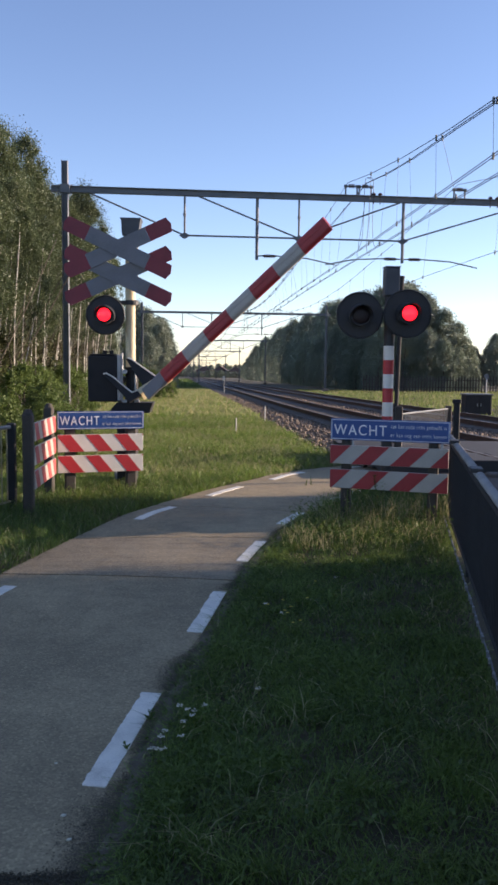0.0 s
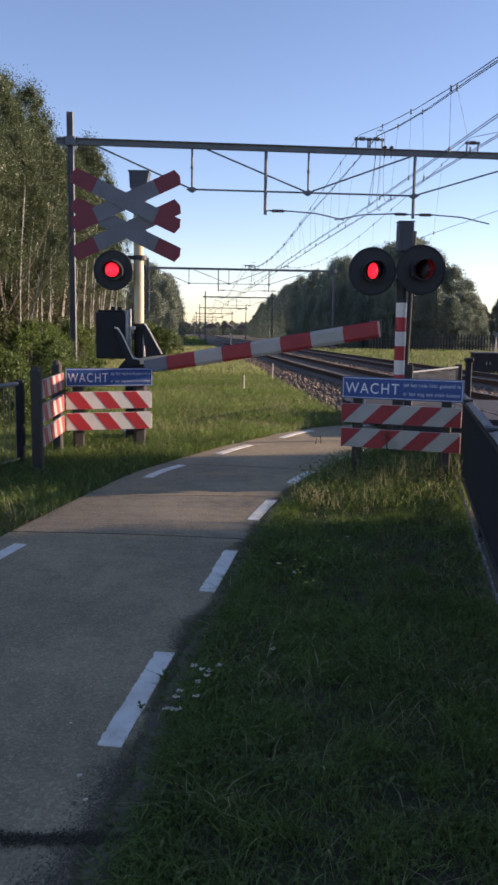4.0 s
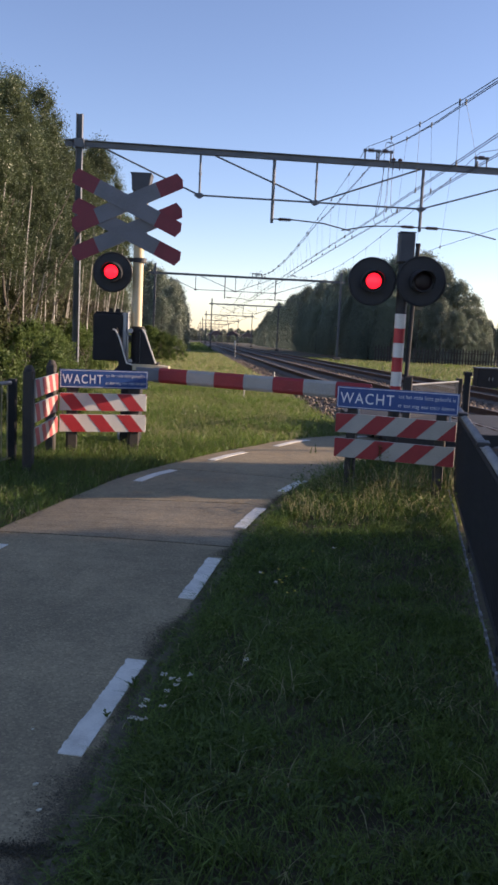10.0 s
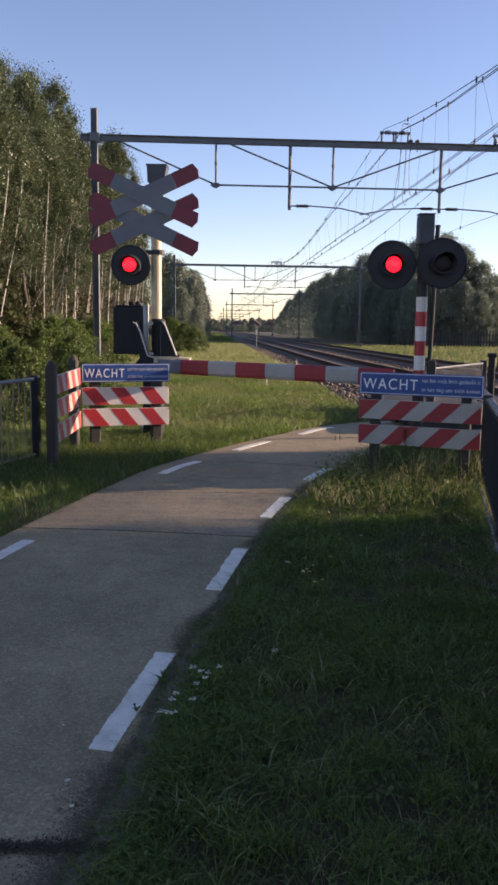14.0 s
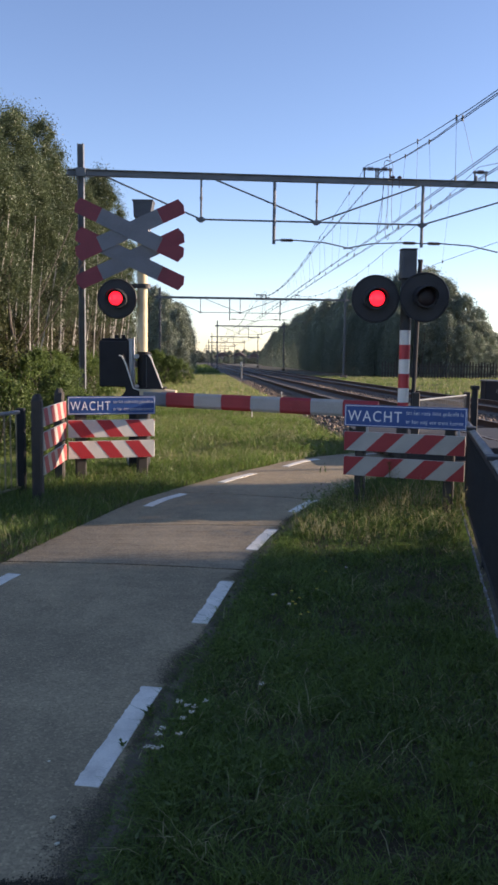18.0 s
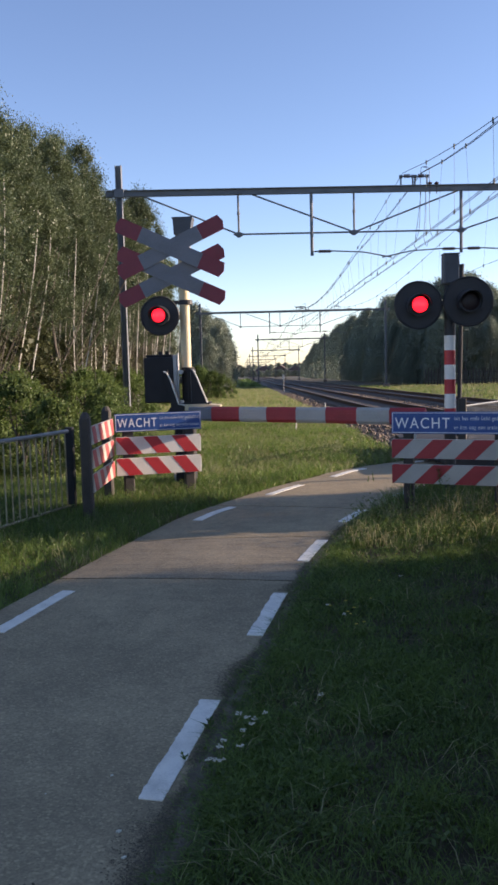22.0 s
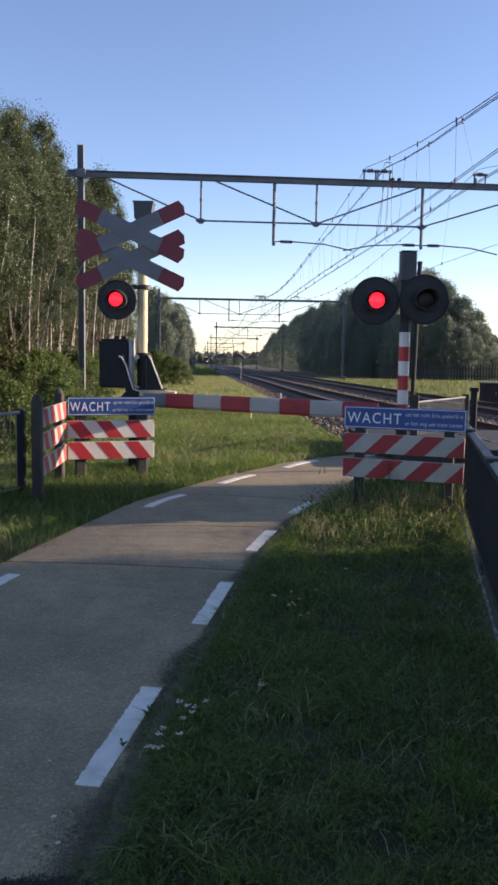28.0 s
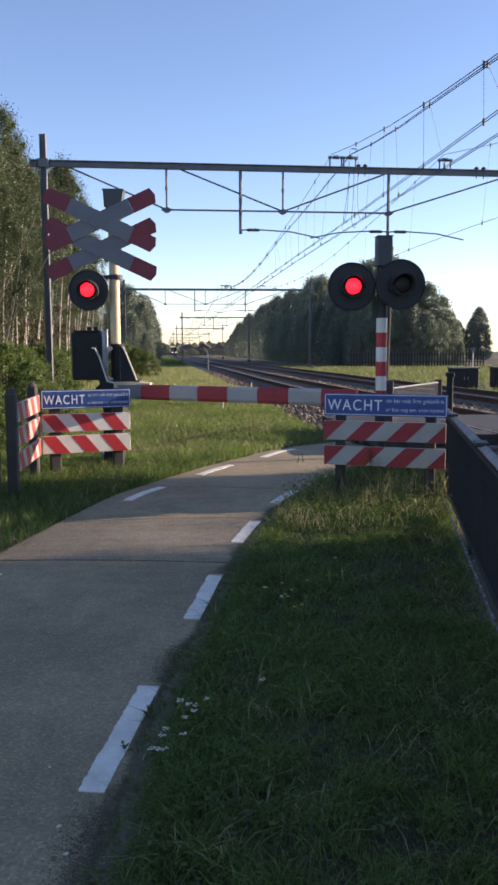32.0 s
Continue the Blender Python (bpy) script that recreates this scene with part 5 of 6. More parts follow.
def signal_head(parent, x, y, z, radius, name="signal_head"):
    """A round black backing board with a hooded lamp that turns between lit and dark."""
    bm = BM()
    rod(bm, (x, y, z), (x, y - 0.03, z), radius, seg=40)
    rod(bm, (x, y + 0.16, z), (x, y, z), 0.11, 0.15, seg=20)
    # rim
    n = 40
    for a in range(n):
        t0, t1 = 2 * math.pi * a / n, 2 * math.pi * (a + 1) / n
        rod(bm, (x + radius * math.cos(t0), y - 0.03, z + radius * math.sin(t0)), (x + radius * math.cos(t1), y - 0.03, z + radius * math.sin(t1)), 0.012, seg=5)
    head = part(name, bm, M_BLACK, parent, "round black signal board")
    # hood over the lamp, open below
    bm = BM()
    k = 26
    inner, outer = [], []
    for i in range(k + 1):
        t = math.radians(-30 + 240 * i / k)
        for lst, r in ((inner, 0.125), (outer, 0.135)):
            lst.append([bm.verts.new((x + r * math.cos(t), y - 0.03, z + r * math.sin(t))),
                        bm.verts.new((x + r * math.cos(t), y - 0.03 - 0.13 - 0.15 * max(0, math.sin(t)), z + r * math.sin(t) - 0.02))])
    for lst in (inner, outer):
        for a, b in zip(lst, lst[1:]):
            bm.faces.new((a[0], b[0], b[1], a[1]))
    for a, b, c, d in zip(inner, inner[1:], outer, outer[1:]):
        bm.faces.new((a[1], b[1], d[1], c[1]))
    part("hood", bm, M_BLACK, head)
    # barrel round the lamp
    bm = BM()
    for r0 in (0.1065, 0.122):
        rod(bm, (x, y - 0.03, z), (x, y - 0.152, z), r0, seg=28, caps=False)
    a = [v for v in bm.verts if v.co.y < y - 0.1]
    lo = sorted([v for v in a if (v.co - Vector((x, v.co.y, z))).length < 0.115], key=lambda v: math.atan2(v.co.z - z, v.co.x - x))
    hi = sorted([v for v in a if (v.co - Vector((x, v.co.y, z))).length > 0.115], key=lambda v: math.atan2(v.co.z - z, v.co.x - x))
    for i in range(28):
        bm.faces.new((lo[i], lo[(i + 1) % 28], hi[(i + 1) % 28], hi[i]))
    part("barrel", bm, M_BLACK, head)
    # lamp: lit lens before, dark lens behind
    bm = BM()
    r = 0.1085
    rings = [(0.0, 0.025), (0.05, 0.021), (0.088, 0.012), (r, 0.0)]
    rims = []
    for sgn, mi in ((-1, 0), (1, 1)):
        prev = None
        for rr, d in rings:
            ring = [bm.verts.new((rr * math.cos(2 * math.pi * i / 24), sgn * (d + 0.004), rr * math.sin(2 * math.pi * i / 24))) for i in range(24)] if rr else [bm.verts.new((0, sgn * (d + 0.004), 0))]
            if prev:
                for i in range(24):
                    f = bm.faces.new((prev[0], ring[i], ring[(i + 1) % 24])) if len(prev) == 1 else bm.faces.new((prev[i], ring[i], ring[(i + 1) % 24], prev[(i + 1) % 24]))
                    f.material_index = mi if rr < 0.1 else 1
            prev = ring
        rims.append(prev)
    for i in range(24):
        f = bm.faces.new((rims[0][i], rims[0][(i + 1) % 24], rims[1][(i + 1) % 24], rims[1][i]))
        f.material_index = 1
    bmesh.ops.recalc_face_normals(bm, faces=bm.faces)
    lamp = part("lamp", bm, [M_LAMP, M_LENSDARK], head, "red flashing lamp", True)
    lamp["at"] = (x, y - 0.145, z)
    return lamp


def cross_arms(parent, cx, y, cz, half, rise, width):
    """Two crossed boards with red ends; each tip is cut to a blunt point."""
    for sgn, dy in ((1, 0.0), (-1, -0.022)):
        a = math.atan2(rise * sgn, half)
        L = math.hypot(half, rise)
        rot = Matrix.Rotation(-a, 3, "Y")

        def board(pts_extra, mat_, nm, dy2):
            bm = BM()
            prism(bm, pts_extra, dy2, dy2 + 0.018)
            bmesh.ops.rotate(bm, verts=bm.verts, cent=(0, 0, 0), matrix=rot)
            bmesh.ops.translate(bm, verts=bm.verts, vec=(cx, y + dy, cz))
            return part(nm, bm, mat_, parent)
        w = width / 2
        board([(-L + 0.34, -w), (L - 0.34, -w), (L - 0.34, w), (-L + 0.34, w)], M_CROSS, "cross_board", 0)
        for e in (1, -1):
            x0, x1 = (L - 0.339) * e, (L - 0.035) * e
            board([(x0, -w), (x1, -w), (x1 + 0.035 * e, 0), (x1, w), (x0, w)], M_CROSSRED, "red_tip", 0)


def left_signal():
    g = 0.0
    s = thing("crossing_signal", pose(-1.315, 11.8, g), "cream crossing signal post with double cross and gate drive", "crossing signal", "signals at the crossing")
    bm = BM()
    rod(bm, (-0.018, 0, 0.9), (-0.018, 0, 3.35), 0.067, seg=24)
    part("pole", bm, M_CREAM, s)
    bm = BM()
    prism(bm, [(-0.115, 3.30), (0.095, 3.30), (0.13, 3.50), (-0.125, 3.50)], -0.13, 0.13)
    box(bm, (0.0, 0, 3.51), (0.27, 0.27, 0.02))
    part("bell_housing", bm, M_HOUSING, s, "bell housing on top, its black greyed for haze")
    cross_arms(s, -0.165, -0.155, 3.125, 0.70, 0.325, 0.20)
    cross_arms(s, -0.165, -0.115, 2.765, 0.70, 0.325, 0.20)
    for z in (3.16, 2.74):
        bm = BM()
        box(bm, (-0.05, -0.1, z), (0.3, 0.04, 0.06))
        rod(bm, (0, 0, z - 0.03), (0, 0, z + 0.03), 0.09, seg=16)
        part("cross_bracket", bm, M_GALV, s)
    lamp = signal_head(s, -0.335, -0.10, 2.245, 0.25)
    bm = BM()
    box(bm, (-0.15, -0.03, 2.42), (0.3, 0.05, 0.05))
    rod(bm, (0, 0, 2.39), (0, 0, 2.45), 0.09, seg=16)
    part("head_bracket", bm, M_BLACK, s)
    # gate drive cabinet
    bm = BM()
    box(bm, (-0.375, 0.05, 1.40), (0.39, 0.42, 0.61), bevel=0.015)
    box(bm, (-0.375, 0.05, 1.72), (0.34, 0.36, 0.03), bevel=0.01)
    cab = part("drive_cabinet", bm, M_CABINET, s, "black gate drive cabinet")
    bm = BM()
    for x in (-0.36, -0.27):
        rod(bm, (x, -0.02, 1.72), (x, -0.02, 1.78), 0.028, seg=8)
    part("bolt", bm, M_CABINET, cab)
    bm = BM()
    box(bm, (-0.155, -0.12, 1.42), (0.055, 0.05, 0.62), bevel=0.008)
    box(bm, (-0.115, -0.12, 1.42), (0.02, 0.06, 0.66), bevel=0.004)
    part("hinge_bar", bm, M_GALV, cab)
    bm = BM()
    box(bm, (-0.06, 0.02, 0.5), (0.26, 0.30, 1.2), bevel=0.02)
    prism(bm, [(-0.30, 0.95), (0.25, 0.95), (0.30, 1.09), (-0.18, 1.09)], -0.19, 0.17)
    part("plinth", bm, M_CABINET, s)
    # yoke arms of the gate on both sides of the pole; they turn with it
    gate = new("gate_arm")
    gate.parent = s
    gate["pivot"] = (-0.193, -0.10, 1.39)
    to_gate = (Matrix.Translation(Vector(gate["pivot"])) @ Matrix.Rotation(radians(-30), 4, "Z")).inverted()
    for x0, x1 in ((-0.22, -0.10), (0.08, 0.30)):
        for y in (-0.20, ):
            bm = BM()
            if x0 < 0:
                prism(bm, [(-0.30, 1.50), (-0.25, 1.53), (-0.20, 1.42), (-0.10, 1.09), (-0.02, 1.06), (-0.02, 0.98), (-0.20, 0.98), (-0.26, 1.30)], y - 0.02, y + 0.02)
            else:
                prism(bm, [(0.06, 1.52), (0.10, 1.52), (0.27, 1.08), (0.27, 1.0), (0.06, 1.0)], y - 0.02, y + 0.02)
            part("yoke_arm", bm, M_CABINET, gate).matrix_basis = to_gate
            # flange in white, standing in for sun reflected off its steel
            bm = BM()
            line = [(-0.30, 1.51), (-0.26, 1.50), (-0.21, 1.40), (-0.11, 1.08), (-0.03, 1.06)] if x0 < 0 else [(0.09, 1.52), (0.12, 1.48), (0.27, 1.09)]
            sweep(bm, [(a, y - 0.022, b) for a, b in line], 0.011, 6)
            part("flange", bm, M_WHITE, gate).matrix_basis = to_gate
    bm = BM()
    box(bm, (0.03, -0.115, 1.28), (0.075, 0.05, 0.50), bevel=0.006)
    rod(bm, (0, 0, 0.92), (0, 0, 1.56), 0.085, seg=20)
    rod(bm, (0, 0, 1.46), (0, 0, 1.54), 0.10, seg=20)
    rod(bm, (0, 0, 1.06), (0, 0, 1.14), 0.10, seg=20)
    clampb = part("pole_clamp", bm, M_CABINET, s)
    for z in (1.50, 1.10):
        for x in (-0.075, 0.085):
            bm = BM()
            rod(bm, (x, -0.07, z), (x, -0.17, z), 0.026, seg=10)
            rod(bm, (x, -0.17, z), (x, -0.185, z), 0.034, seg=6)
            part("clamp_bolt", bm, M_GALV, clampb)
    # bright strip added where sun glints on the clamp
    bm = BM()
    box(bm, (0.062, -0.15, 1.29), (0.026, 0.016, 0.40), bevel=0.004)
    part("clamp_strip", bm, M_GALV, clampb, "thin strip standing in for a sun glint")
    # the gate: turns about its pivot at the pole
    w = 0.19
    edges = [0.54, 0.63, 1.06, 1.465, 1.885, 2.29, 2.695, 3.105, 3.53]
    cols = [M_CROSS, M_BOOMRED] + [M_BOOMWHITE, M_BOOMRED] * 3
    for a, b, c in zip(edges, edges[1:], cols):
        bm = BM()
        prof = [(0.035, -0.065), (0.035, 0.065), (0.012, w / 2), (-0.012, w / 2), (-0.035, 0.065), (-0.035, -0.065), (-0.012, -w / 2), (0.012, -w / 2)]
        ends = [[bm.verts.new((x, py, pz - 0.44)) for py, pz in prof] for x in (a + 0.001, b - 0.001)]
        for k in range(8):
            bm.faces.new((ends[0][k], ends[0][(k + 1) % 8], ends[1][(k + 1) % 8], ends[1][k]))
        bm.faces.new(ends[0])
        bm.faces.new(ends[1][::-1])
        bmesh.ops.recalc_face_normals(bm, faces=bm.faces)
        for z in (0.02, -0.045):
            box(bm, ((a + b) / 2, -0.036, z - 0.44), (b - a - 0.004, 0.010, 0.012))
        part("boom_section", bm, c, gate)
    bm = BM()
    box(bm, (0.40, 0, -0.44), (0.30, 0.045, 0.175), bevel=0.01)
    part("boom_socket", bm, M_CROSS, gate)
    bm = BM()
    prism(bm, [(-0.03, 0.99), (0.44, 1.01), (0.44, 1.05), (0.20, 1.075), (-0.03, 1.07)], -0.24, 0.05)
    part("platform", bm, M_CREAM, gate, "cream sheet metal platform").matrix_basis = to_gate
    bm = BM()
    rod(bm, (0, 0.0, 0), (0, 0.16, 0), 0.05, seg=14)
    part("pivot_shaft", bm, M_GALV, gate)
    return lamp, gate


def right_signal():
    g = 0.0
    s = thing("flashing_signal", pose(1.905, 10.4, g), "red and white banded signal mast with two flashing lamps", "crossing signal", "signals at the crossing")
    z, k = 1.85, 0
    bm = BM()
    rod(bm, (0, 0, -0.1), (0, 0, 0.842), 0.066, seg=20)
    part("lower_mast", bm, M_POST, s)
    while z > 0.9:
        bm = BM()
        rod(bm, (0, 0, z - 0.168), (0, 0, z), 0.064, seg=20)
        part("band", bm, M_WHITE if k % 2 == 0 else M_RED, s)
        z -= 0.168
        k += 1
    bm = BM()
    rod(bm, (0, 0, 1.85), (0, 0, 2.55), 0.064, seg=20)
    part("upper_mast", bm, M_BLACK, s)
    bm = BM()
    box(bm, (0.005, -0.02, 2.60), (0.175, 0.19, 0.335), bevel=0.014)
    box(bm, (0.005, -0.02, 2.772), (0.185, 0.2, 0.012), bevel=0.003)
    part("bell_housing", bm, M_HOUSING, s, "bell housing on top, its black greyed for haze")
    bm = BM()
    box(bm, (0.02, 0.0, 2.22), (0.62, 0.05, 0.06), bevel=0.008)
    part("cross_arm", bm, M_BLACK, s)
    a = signal_head(s, -0.375, -0.08, 2.20, 0.265)
    b = signal_head(s, 0.185, -0.10, 2.225, 0.275)
    # slender conduit mast behind
    c = thing("conduit_post", pose(3.06, 15.8, gz(0, 15.8)), "slender dark post behind the signal", "post")
    bm = BM()
    rod(bm, (0, 0, -0.1), (0.07, 0, 3.28), 0.040, seg=12)
    part("pole", bm, M_FENCE, c)
    bm = BM()
    rod(bm, (0.07, 0, 3.28), (0.07, 0, 3.33), 0.047, seg=12)
    part("cap", bm, M_FENCE, c)
    return a, b


LAMP_L, GATE = left_signal()
LAMP_RL, LAMP_RR = right_signal()


# ---------------- fences ----------------
def right_fence():
    f = thing("bar_fence", pose(2.37, 9.22, 0), "dark metal bar fence with worn pale handrail", "fence")
    d = Vector((-0.642, -3.26, 0)).normalized()
    nrm = Vector((d.y, -d.x, 0))
    L, H = 13.0, 0.86
    rot = Matrix((d, nrm, Vector((0, 0, 1)))).transposed()
    k = 0.09
    while k < L:
        bm = BM()
        box(bm, d * k + Vector((0, 0, 0.44)), (0.014, 0.022, 0.80), rot)
        part("bar", bm, M_FENCE, f)
        k += 0.075
    for z in (0.06, 0.80):
        bm = BM()
        box(bm, d * (L / 2) + Vector((0, 0, z)), (L, 0.03, 0.03), rot)
        part("cross_rail", bm, M_FENCE, f)
    for i in range(5):
        bm = BM()
        box(bm, d * (i * 2.25) + nrm * -0.035 + Vector((0, 0, 0.38)), (0.06, 0.05, 0.95), rot, 0.006)
        post = part("post", bm, M_FENCE, f)
        bm = BM()
        box(bm, d * (i * 2.25 + (0.9 if i < 4 else 0)) + nrm * 0.02 + Vector((0, 0, H + 0.035)), (0.16, 0.09, 0.03), rot, 0.005)
        part("bracket", bm, M_BLACK, post)
    bm = BM()
    sweep(bm, [d * (-0.05) + Vector((0, 0, H)), d * L + Vector((0, 0, H))], 0.03, 12)
    part("handrail", bm, M_RAILTOP, f, "pale worn handrail", True)
    bm = BM()
    sweep(bm, [d * (L * k / 40) + nrm * 0.045 + Vector((0, 0, 0.012 + 0.008 * math.sin(k * 1.9))) for k in range(41)], 0.006, 6)
    foot = part("foot_wire", bm, M_PORTAL, f, "grey wire along the foot")
    for k in range(70):
        bm = BM()
        q = 0.17 * k + 0.05 * math.sin(k * 2.7)
        rod(bm, d * q + nrm * 0.045 + Vector((0, 0, -0.01)), d * (q + 0.03) + nrm * 0.05 + Vector((0, 0, 0.03 + 0.008 * math.sin(k * 1.3))), 0.009, seg=6)
        part("wire_clip", bm, M_GALV, foot)


def left_fence():
    f = thing("railing", pose(-2.47, 9.92, 0), "low metal railing with thin vertical bars", "fence")
    d = Vector((-0.27, -0.9, 0)).normalized()
    H, L = 0.88, 4.6
    bm = BM()
    sweep(bm, [Vector((0, 0, H)), d * L + Vector((0, 0, H))], 0.022, 10)
    part("top_rail", bm, M_RAILTOP, f, "pale worn handrail", True)
    bm = BM()
    sweep(bm, [Vector((0, 0, 0.03)), d * L + Vector((0, 0, 0.03))], 0.014, 8)
    part("bottom_rail", bm, M_BARS, f)
    k = 0.1
    while k < L:
        bm = BM()
        rod(bm, d * k + Vector((0, 0, 0.03)), d * k + Vector((0, 0, H)), 0.0085, seg=6)
        part("bar", bm, M_BARS, f)
        k += 0.115
    for k in (0.0, 2.3, 4.6):
        bm = BM()
        p = d * k
        box(bm, p + Vector((0, 0, 0.42)), (0.09, 0.09, 1.0), None, 0.008)
        part("post", bm, M_FENCE, f)


right_fence()
left_fence()


# ---------------- crossing deck, railing beyond, lineside things ----------------
def crossing_deck():
    deck = thing("crossing_deck", pose(0, 0, 0), "dark rubber crossing panels between the rails", "crossing deck", kind="structure")
    for k in range(6):
        y = 12.9 + 0.62 * k
        a, b = track_x(y, 0), track_x(y, 1)
        for x0, x1 in ((a - 2.6, a - 0.81), (a - 0.68, a + 0.68), (a + 0.81, b - 0.81), (b - 0.68, b + 0.68), (b + 0.81, b + 2.6)):
            bm = BM()
            box(bm, ((x0 + x1) / 2, y, gz(0, y) + 0.19), (x1 - x0, 0.61, 0.2), bevel=0.01)
            part("panel", bm, M_DECK, deck)


def low_railing():
    f = thing("low_railing", pose(2.92, 14.75, gz(0, 14.75)), "galvanised railing with thin bars beside the crossing", "fence")
    d = Vector((1.62, 2.9, -0.04)).normalized()
    L = 3.3
    for z, r in ((0.86, 0.018), (0.12, 0.014)):
        bm = BM()
        sweep(bm, [Vector((0, 0, z)), d * L + Vector((0, 0, z))], r, 8)
        part("rail", bm, M_PORTAL, f)
    k = 0.1
    while k < L:
        bm = BM()
        rod(bm, d * k + Vector((0, 0, 0.12)), d * k + Vector((0, 0, 0.86)), 0.007, seg=5)
        part("bar", bm, M_PORTAL, f)
        k += 0.12
    for k, top in ((0, 1.0), (L, 0.92)):
        bm = BM()
        box(bm, d * k + Vector((0, 0, top / 2 - 0.1)), (0.12, 0.12, top + 0.2), None, 0.012)
        part("post", bm, M_POST, f)
    p = lone("bollard_post", box(BM(), (0, 0, 0.5), (0.08, 0.08, 1.3), None, 0.012), M_FENCE, pose(3.26, 12.3, gz(0, 12.3)), "dark square post beside the path", "post")
    bm = BM()
    box(bm, (0, 0, 1.16), (0.11, 0.11, 0.06), None, 0.01)
    part("cap", bm, M_FENCE, p)


def lineside():
    # relay cabinet with roof and doors
    c = thing("relay_cabinet", pose(9.62, 33.0, gz(0, 33)), "dark grey lineside relay cabinet in the grass", "cabinet")
    bm = BM()
    box(bm, (0, 0, 0.40), (1.0, 0.7, 0.86), None, 0.015)
    part("body", bm, M_FENCE, c)
    bm = BM()
    box(bm, (0, 0, 0.855), (1.1, 0.8, 0.05), None, 0.01)
    part("roof", bm, M_PORTAL, c)
    for x in (-0.27, 0.27):
        bm = BM()
        box(bm, (x * 0.9, -0.357, 0.43), (0.45, 0.015, 0.72), None, 0.004)
        door = part("door", bm, M_FENCE, c)
        bm = BM()
        rod(bm, (x * 0.25, -0.38, 0.40), (x * 0.25, -0.38, 0.52), 0.012, seg=6)
        part("handle", bm, M_GALV, door)
    copy_thing(c, pose(11.6, 34.0, gz(0, 34)))
    lp = thing("lineside_lamp", pose(10.9, 36.0, gz(0, 36)), "thin post with small round lamp beside the line", "lamp post")
    bm = BM()
    rod(bm, (0, 0, -0.1), (0, 0, 1.5), 0.03, seg=8)
    part("pole", bm, M_GALV, lp)
    bm = BM()
    rod(bm, (0, -0.04, 1.55), (0, 0.06, 1.55), 0.11, seg=14)
    part("head", bm, M_PORTAL, lp)
    # kilometre post by the near track
    kp = thing("marker_post", pose(-0.38, 66.0, gz(0, 66)), "slim pale marker post beside the track", "marker post")
    bm = BM()
    rod(bm, (0, 0, -0.1), (0, 0, 1.35), 0.05, seg=8)
    part("pole", bm, M_PORTAL, kp)
    bm = BM()
    box(bm, (0, -0.05, 1.25), (0.14, 0.02, 0.35), None, 0.005)
    part("plate", bm, M_WHITE, kp)
    for x, y, h in ((1.15, 27.0, 0.55), (0.2, 22.3, 0.4)):
        st = thing("cable_marker", pose(x, y, gz(0, y)), "short pale marker stake in the grass", "marker post", "stakes in the meadow")
        bm = BM()
        rod(bm, (0, 0, -0.1), (0, 0, h), 0.02, 0.018, seg=6)
        part("stake", bm, M_WHITE, st)
    # concrete tile in the grass by the corner barrier
    lone("concrete_tile", box(BM(), (0, 0, 0.03), (0.27, 0.30, 0.16), None, 0.008), M_TILE, pose(-1.45, 12.1, gz(0, 12.1) + 0.03, 0, 0, 12), "pale concrete tile lying in the grass", "tile")
    # paling fence under the grove
    pf = thing("paling_fence", pose(13.0, 82.0, gz(0, 82)), "dark wooden paling fence before the grove", "fence")
    for k in range(48):
        bm = BM()
        hgt = 1.5 + 0.1 * math.sin(k * 1.7)
        box(bm, (k * 0.28, 0.01 * math.sin(k), hgt / 2), (0.12, 0.03, hgt + 0.1))
        part("pale", bm, M_POST, pf)
    for z in (0.5, 1.2):
        bm = BM()
        box(bm, (6.6, 0.05, z), (13.4, 0.04, 0.08))
        part("rail", bm, M_POST, pf)


def ballast_stones():
    rng = np.random.RandomState(4)
    V, F = [], []
    base = np.array([(1, 0, 0), (-1, 0, 0), (0, 1, 0), (0, -1, 0), (0, 0, 1), (0, 0, -1)], float)
    tri = np.array([(0, 2, 4), (2, 1, 4), (1, 3, 4), (3, 0, 4), (2, 0, 5), (1, 2, 5), (3, 1, 5), (0, 3, 5)])
    n = 0
    for which in (0, 1):
        for k in range(9000):
            y = 14 + 46 * rng.uniform(0, 1) ** 1.6
            dx = rng.uniform(-2.6, 2.6)
            g = gz(0, y) + (0.10 if abs(dx) < 1.75 else 0.10 - 0.15 * (abs(dx) - 1.75) / 1.15)
            s = rng.uniform(0.025, 0.06)
            v = base * s * rng.uniform(0.6, 1.3, (6, 3)) + np.array([track_x(y, which) + dx, y, g + 0.01])
            V.append(v)
            F.append(tri + 6 * n)
            n += 1
    ob = new("ballast_stones", fast_mesh("ballast_stones", np.concatenate(V), np.concatenate(F), M_STONE))
    tagged(ob, "loose brown ballast stones along the tracks", "ballast", kind="stuff")


